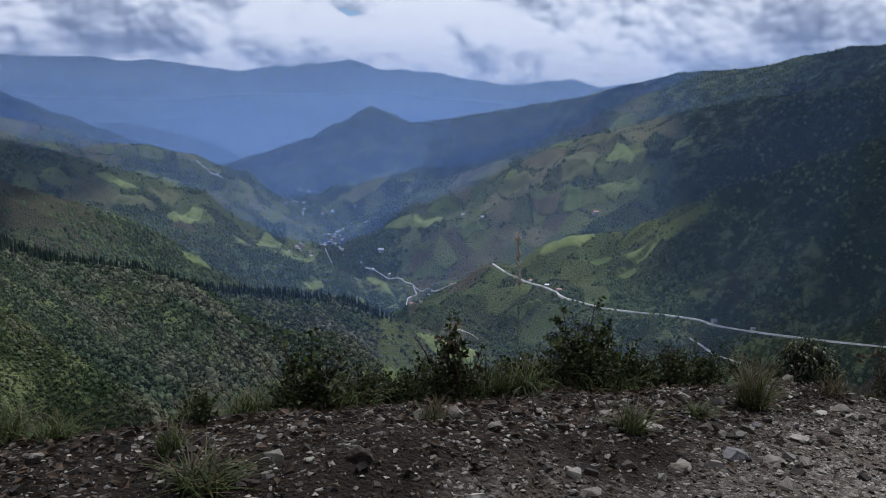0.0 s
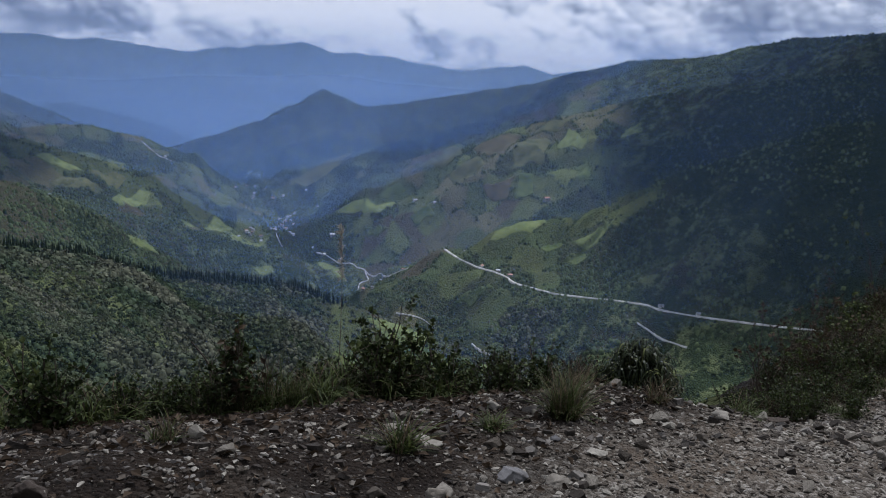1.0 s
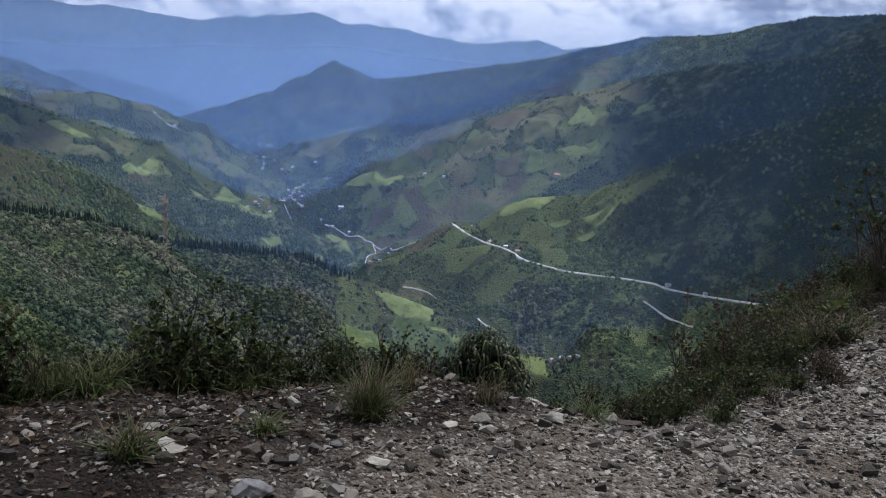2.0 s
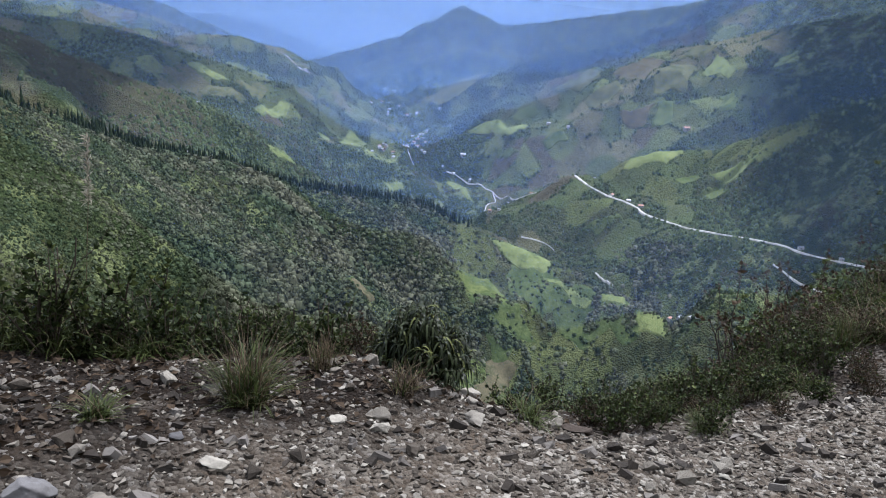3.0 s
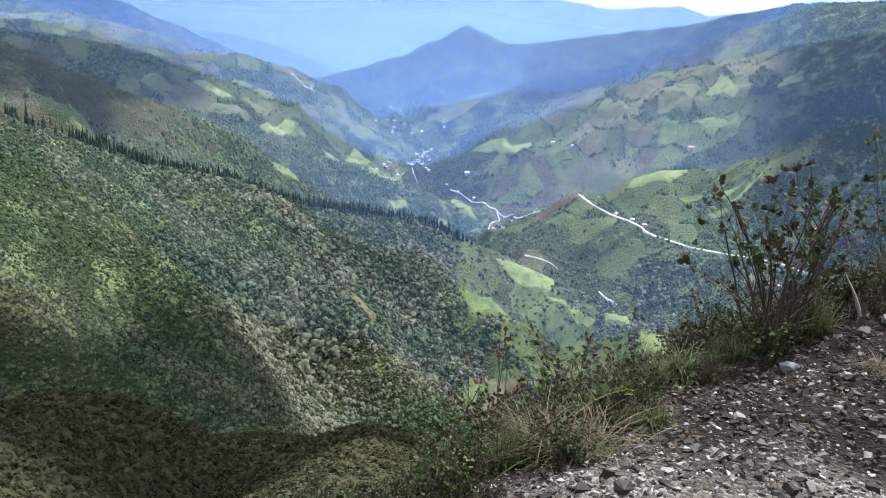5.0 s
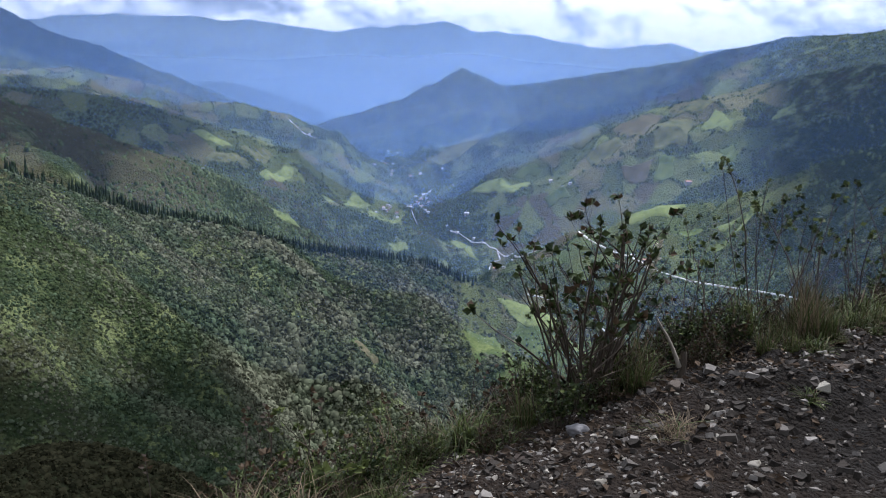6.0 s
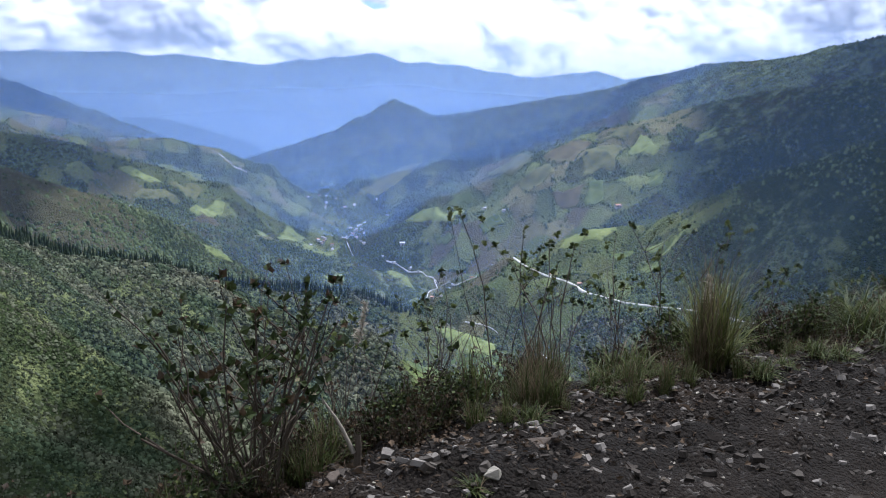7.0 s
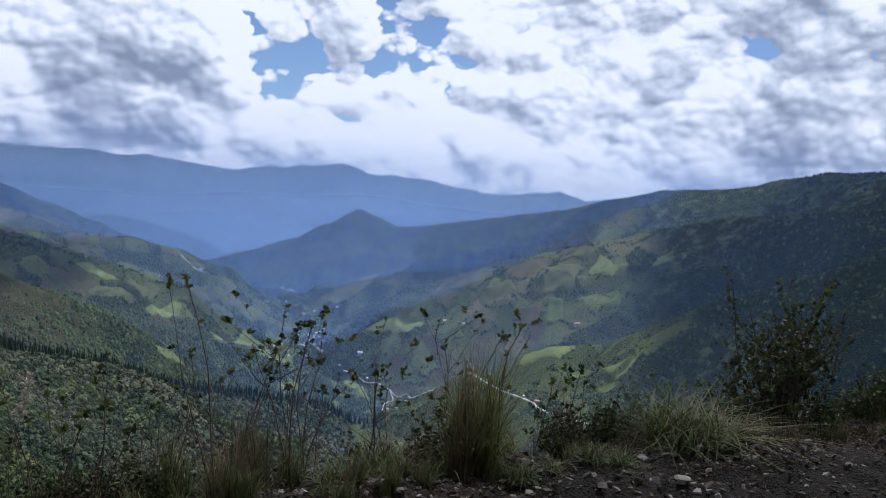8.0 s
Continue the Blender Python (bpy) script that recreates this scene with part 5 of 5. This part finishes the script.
MAT_STONE = stone_material("stone", (0.026, 0.021, 0.016), (0.085, 0.071, 0.056), (0.30, 0.275, 0.235))
MAT_STONE_PALE = stone_material("pale_stone", (0.15, 0.132, 0.108), (0.22, 0.198, 0.166), (0.32, 0.295, 0.25))
MAT_STONE_BLUE = stone_material("blue_grey_stone", (0.09, 0.088, 0.092), (0.125, 0.12, 0.122), (0.16, 0.152, 0.15))
MAT_STONE_BROWN = stone_material("brown_stone", (0.030, 0.023, 0.018), (0.050, 0.038, 0.031), (0.075, 0.060, 0.048))


def hull_stone(seed, points=13, flat=0.6):
    """An angular broken stone of unit width."""
    rng = random.Random(seed)
    bm = bmesh.new()
    sx, sy = rng.uniform(0.7, 1.1), rng.uniform(0.5, 0.85)
    for _ in range(points):
        v = Vector((rng.gauss(0, 1), rng.gauss(0, 1), rng.gauss(0, 1))).normalized()
        bm.verts.new((v.x * sx * 0.5, v.y * sy * 0.5, v.z * flat * 0.5))
    got = bmesh.ops.convex_hull(bm, input=bm.verts)
    bmesh.ops.delete(bm, geom=[g for g in got["geom_interior"] if isinstance(g, bmesh.types.BMVert)], context="VERTS")
    return bm


def big_stone(seed, size, flat, mat, label, u, v, turn=0.0, sharp=0.35, sink=0.25):
    rng = random.Random(seed)
    bm = bmesh.new()
    bmesh.ops.create_icosphere(bm, subdivisions=4, radius=0.5)
    o = Vector((rng.uniform(0, 40), rng.uniform(0, 40), rng.uniform(0, 40)))
    planes = [(Vector((rng.gauss(0, 1), rng.gauss(0, 1), rng.gauss(0, 0.8))).normalized(), rng.uniform(0.19, 0.36)) for _ in range(12)]
    for w in bm.verts:
        q = w.co.copy()
        for n, d in planes:  # break the ball along flat faces
            over = q.dot(n) - d
            if over > 0:
                q -= n * over * (0.6 + sharp)
        q += q.normalized() * 0.05 * noise.fractal(q * 5 + o, 1.0, 2.0, 4)
        w.co = Vector((q.x * size, q.y * size * 0.78, q.z * size * flat))
    for f in bm.faces:
        f.smooth = True
    ob = part("stone", bm, mat)
    p = spot(u, v, size * flat * (0.42 - sink))
    ob.matrix_basis = pose(p.x, p.y, p.z, rng.uniform(-8, 8), rng.uniform(-8, 8), turn)
    return tagged(ob, label, "stone", "large stones on the verge")


for k, (u, v, size, flat, mat, label, turn) in enumerate((
    (1.01, 2.40, 0.13, 0.55, MAT_STONE_BROWN, "dark brown angular stone on the shoulder", 10),
    (0.86, 2.47, 0.05, 0.6, MAT_STONE_PALE, "small white stone on brown earth", 0),
    (1.30, 2.10, 0.13, 0.5, MAT_STONE, "grey rounded stone on the gravel", 30),
    (2.61, 2.18, 0.15, 0.75, MAT_STONE_BLUE, "smooth blue-grey boulder on the gravel", 15),
    (2.78, 2.12, 0.12, 0.4, MAT_STONE, "flat grey stone beside the boulder", 50),
    (2.25, 2.14, 0.11, 0.7, MAT_STONE_PALE, "pale broken stone on the gravel", 70),
    (2.03, 2.18, 0.09, 0.6, MAT_STONE, "grey stone on the shoulder", 20),
    (2.28, 2.16, 0.10, 0.6, MAT_STONE_PALE, "pale angular stone on the shoulder", 80),
    (4.17, 2.72, 0.12, 0.75, MAT_STONE_PALE, "white block of stone at the edge", 10),
    (4.27, 2.70, 0.06, 0.7, MAT_STONE, "small grey stone beside a white block", 40),
    (4.04, 2.38, 0.13, 0.6, MAT_STONE, "tilted grey slab on the gravel", 120),
    (4.38, 2.39, 0.10, 0.8, MAT_STONE_PALE, "upright pale stone at the edge", 60),
    (4.47, 2.36, 0.13, 0.5, MAT_STONE_BROWN, "brown broken stone at the edge", 0),
    (4.62, 2.26, 0.07, 0.7, MAT_STONE_PALE, "pale round stone on the gravel", 0),
    (3.43, 2.63, 0.08, 0.7, MAT_STONE_PALE, "pale stone beside a grass tuft", 30),
    (3.54, 2.47, 0.08, 0.6, MAT_STONE_PALE, "pale flat stone on the gravel", 10),
    (3.65, 2.88, 0.06, 0.6, MAT_STONE_PALE, "small white stone at the edge", 0),
    (2.43, 2.79, 0.11, 0.35, MAT_STONE_PALE, "flat pale stone in thin grass", 20),
    (2.42, 2.52, 0.16, 0.25, MAT_STONE, "long flat grey stone in thin grass", -30),
    (3.01, 2.42, 0.06, 0.6, MAT_STONE_BLUE, "smooth grey pebble on the gravel", 0),
    (3.10, 2.25, 0.10, 0.5, MAT_STONE_PALE, "pale flat stone among rubble", 20),
    (3.75, 2.25, 0.10, 0.5, MAT_STONE, "grey flat stone among rubble", 60),
    (8.02, 3.02, 0.16, 0.45, MAT_STONE_BLUE, "flat grey rock at the foot of a shrub", 10),
    (7.70, 2.94, 0.08, 0.6, MAT_STONE_BROWN, "brown stone on the earth slope", 10),
    (7.84, 2.91, 0.05, 0.6, MAT_STONE_PALE, "small pale stone on the earth slope", 10),
    (8.56, 3.09, 0.13, 0.55, MAT_STONE_BROWN, "reddish stone on the earth mound", 40),
    (9.52, 3.01, 0.15, 0.30, MAT_STONE_BROWN, "flat brown stone in the earth mound", 15),
    (9.72, 3.02, 0.06, 0.6, MAT_STONE, "small grey stone on the earth mound", 15),
    (7.83, 2.55, 0.08, 0.4, MAT_STONE_PALE, "pale flat stone on grey grit", 15),
    (8.45, 2.45, 0.07, 0.6, MAT_STONE_PALE, "white stone on grey grit", 15),
    (13.86, 3.70, 0.07, 0.4, MAT_STONE_PALE, "small white stone beside the bushes", 0),
    (13.26, 3.55, 0.07, 0.35, MAT_STONE, "flat grey stone on the road edge", 20),
    (12.86, 3.43, 0.08, 0.35, MAT_STONE, "grey stone on the dark earth", 40),
    (11.29, 3.25, 0.06, 0.5, MAT_STONE, "grey stone in dark earth", 0),
)):
    big_stone(200 + k, size, flat, mat, label, u, v, turn)


def loose_stones():
    """Countable broken stones lying about, one object each."""
    rng = random.Random(91)
    meshes = []
    for k in range(10):
        bm = hull_stone(300 + k, 13, rng.uniform(0.35, 0.75))
        me = bpy.data.meshes.new("stone")
        bm.to_mesh(me)
        bm.free()
        me.materials.append(MAT_STONE if k % 2 else MAT_STONE_PALE)
        meshes.append(me)
    words = ("angular grey stone lying on the gravel", "small broken stone lying on the road shoulder", "flat grey stone half sunk in grit")
    for k in range(290):
        u = rng.uniform(1.2, 7.4) if k < 215 else rng.uniform(-0.5, 14.5)
        v = float(edge_v(u)) - abs(rng.gauss(0.05, 0.55)) if k % 3 else rng.uniform(0.7, float(edge_v(u)))
        if v < 0.6:
            continue
        size = 0.03 + 0.085 * rng.random() ** 2.2
        ob = new("stone", meshes[k % 10])
        p = spot(u, v, size * 0.10)
        ob.matrix_basis = pose(p.x, p.y, p.z, rng.uniform(-20, 20), rng.uniform(-20, 20), rng.uniform(0, 360)) @ Matrix.Diagonal((size, size, size, 1))
        tagged(ob, words[k % 3], "stone", "loose stones on the shoulder")


def rubble():
    """Uncountable small chips."""
    rng = np.random.RandomState(5)
    shapes = []
    for k in range(8):
        bm = hull_stone(400 + k, 8, 0.55)
        bm.verts.index_update()
        bm.verts.ensure_lookup_table()
        shapes.append((np.array([w.co[:] for w in bm.verts]), [[w.index for w in f.verts] for f in bm.faces]))
        bm.free()
    n = 120000
    u = np.where(rng.rand(n) < 0.7, rng.uniform(-0.8, 9.0, n), rng.uniform(9.0, 15.5, n))
    v = edge_v(u) + np.where((u > 3.8) & (u < 7.6), 0.55, 0.15) - np.abs(rng.normal(0, 1.0, n))
    share = grit_share(u, v)
    keep = (v > 0.3) & (rng.rand(n) < (0.32 + 0.68 * share) * np.interp(u, (0, 7.0, 8.6, 16), (1, 1, 0.20, 0.13)))
    u, v = u[keep], v[keep]
    x, y = from_uv(u, v)
    z = verge(u, v)
    size = (0.006 + 0.036 * rng.rand(len(u)) ** 3.6) * np.interp(u, (0, 2, 3, 7.5, 8.5), (1, 1.05, 1.1, 1.1, 1))
    vs, fs, base = [], [], 0
    kind = rng.randint(0, 8, len(u))
    ang = rng.rand(len(u)) * 6.283
    for i in range(len(u)):
        sv, sf = shapes[kind[i]]
        c, s = math.cos(ang[i]) * size[i], math.sin(ang[i]) * size[i]
        p = np.stack([sv[:, 0] * c - sv[:, 1] * s + x[i], sv[:, 0] * s + sv[:, 1] * c + y[i], sv[:, 2] * size[i] + z[i] + size[i] * 0.08], 1)
        vs.append(p)
        fs += [[q + base for q in f] for f in sf]
        base += len(sv)
    ob = link_mesh("rubble", np.concatenate(vs), fs, MAT_STONE, False)
    return tagged(ob, "small grey and white stone chips strewn over the shoulder", "rubble", "", "stuff")


def litter():
    """Dead leaves, stalks and twigs lying on the dark earth."""
    rng = random.Random(19)
    vs, fs = [], []
    while len(fs) < 30000:
        u = rng.uniform(-0.5, 15.0)
        v = float(edge_v(u)) + 0.2 - abs(rng.gauss(0, 0.6))
        if grit_share(u, v) > rng.uniform(0.0, 0.8):
            continue
        p = spot(u, v, 0.012)
        a = rng.uniform(0, 6.283)
        way = Vector((math.cos(a), math.sin(a), rng.uniform(-0.1, 0.35)))
        leaf(vs, fs, p, way, rng.uniform(0.02, 0.055), rng, 0.3 if rng.random() < 0.5 else 0.06)
    ob = link_mesh("litter", np.asarray(vs, float), fs, MAT_LITTER, False)
    return tagged(ob, "dead brown leaves and stalks strewn on dark earth", "litter", "", "stuff")


MAT_LITTER = leaf_material("dead_leaves", (0.012, 0.008, 0.005), (0.075, 0.052, 0.034), 0.8, 0.1, 8, 0.002)
def shards():
    """Flat broken pieces of slate-grey and brown rock on the earth of the mound."""
    rng = np.random.RandomState(15)
    n = 5200
    u = np.where(rng.rand(n) < 0.7, rng.uniform(7.0, 13.5, n), rng.uniform(-0.5, 7.0, n))
    v = edge_v(u) + 0.1 - np.abs(rng.normal(0, 0.9, n))
    vs, fs, base = [], [], 0
    for i in range(n):
        size = 0.010 + 0.036 * rng.rand() ** 2.5
        m = rng.randint(5, 8)
        a = np.sort(rng.uniform(0, 6.283, m))
        q = size * (0.55 + 0.45 * rng.rand(m))
        p = spot(float(u[i]), float(v[i]), size * 0.10)
        tilt = Matrix.Rotation(rng.uniform(-0.5, 0.5), 3, "X") @ Matrix.Rotation(rng.uniform(-0.5, 0.5), 3, "Y")
        thick = size * rng.uniform(0.15, 0.45)
        ring = [(q[k] * math.cos(a[k]), q[k] * 0.75 * math.sin(a[k])) for k in range(m)]
        for z, f in ((thick, 0.85), (-thick, 1.0)):
            vs += [(p + tilt @ Vector((x * f, y * f, z)))[:] for x, y in ring]
        fs.append(tuple(range(base, base + m)))
        fs += [(base + k, base + m + k, base + m + (k + 1) % m, base + (k + 1) % m) for k in range(m)]
        base += 2 * m
    ob = link_mesh("shards", np.asarray(vs, float), fs, MAT_SHARD, False)
    return tagged(ob, "flat grey and brown rock shards in dark earth", "rubble", "", "stuff")


MAT_SHARD = stone_material("slaty_rock", (0.010, 0.008, 0.006), (0.032, 0.026, 0.021), (0.19, 0.172, 0.155))
loose_stones()
shards()
rubble()
litter()
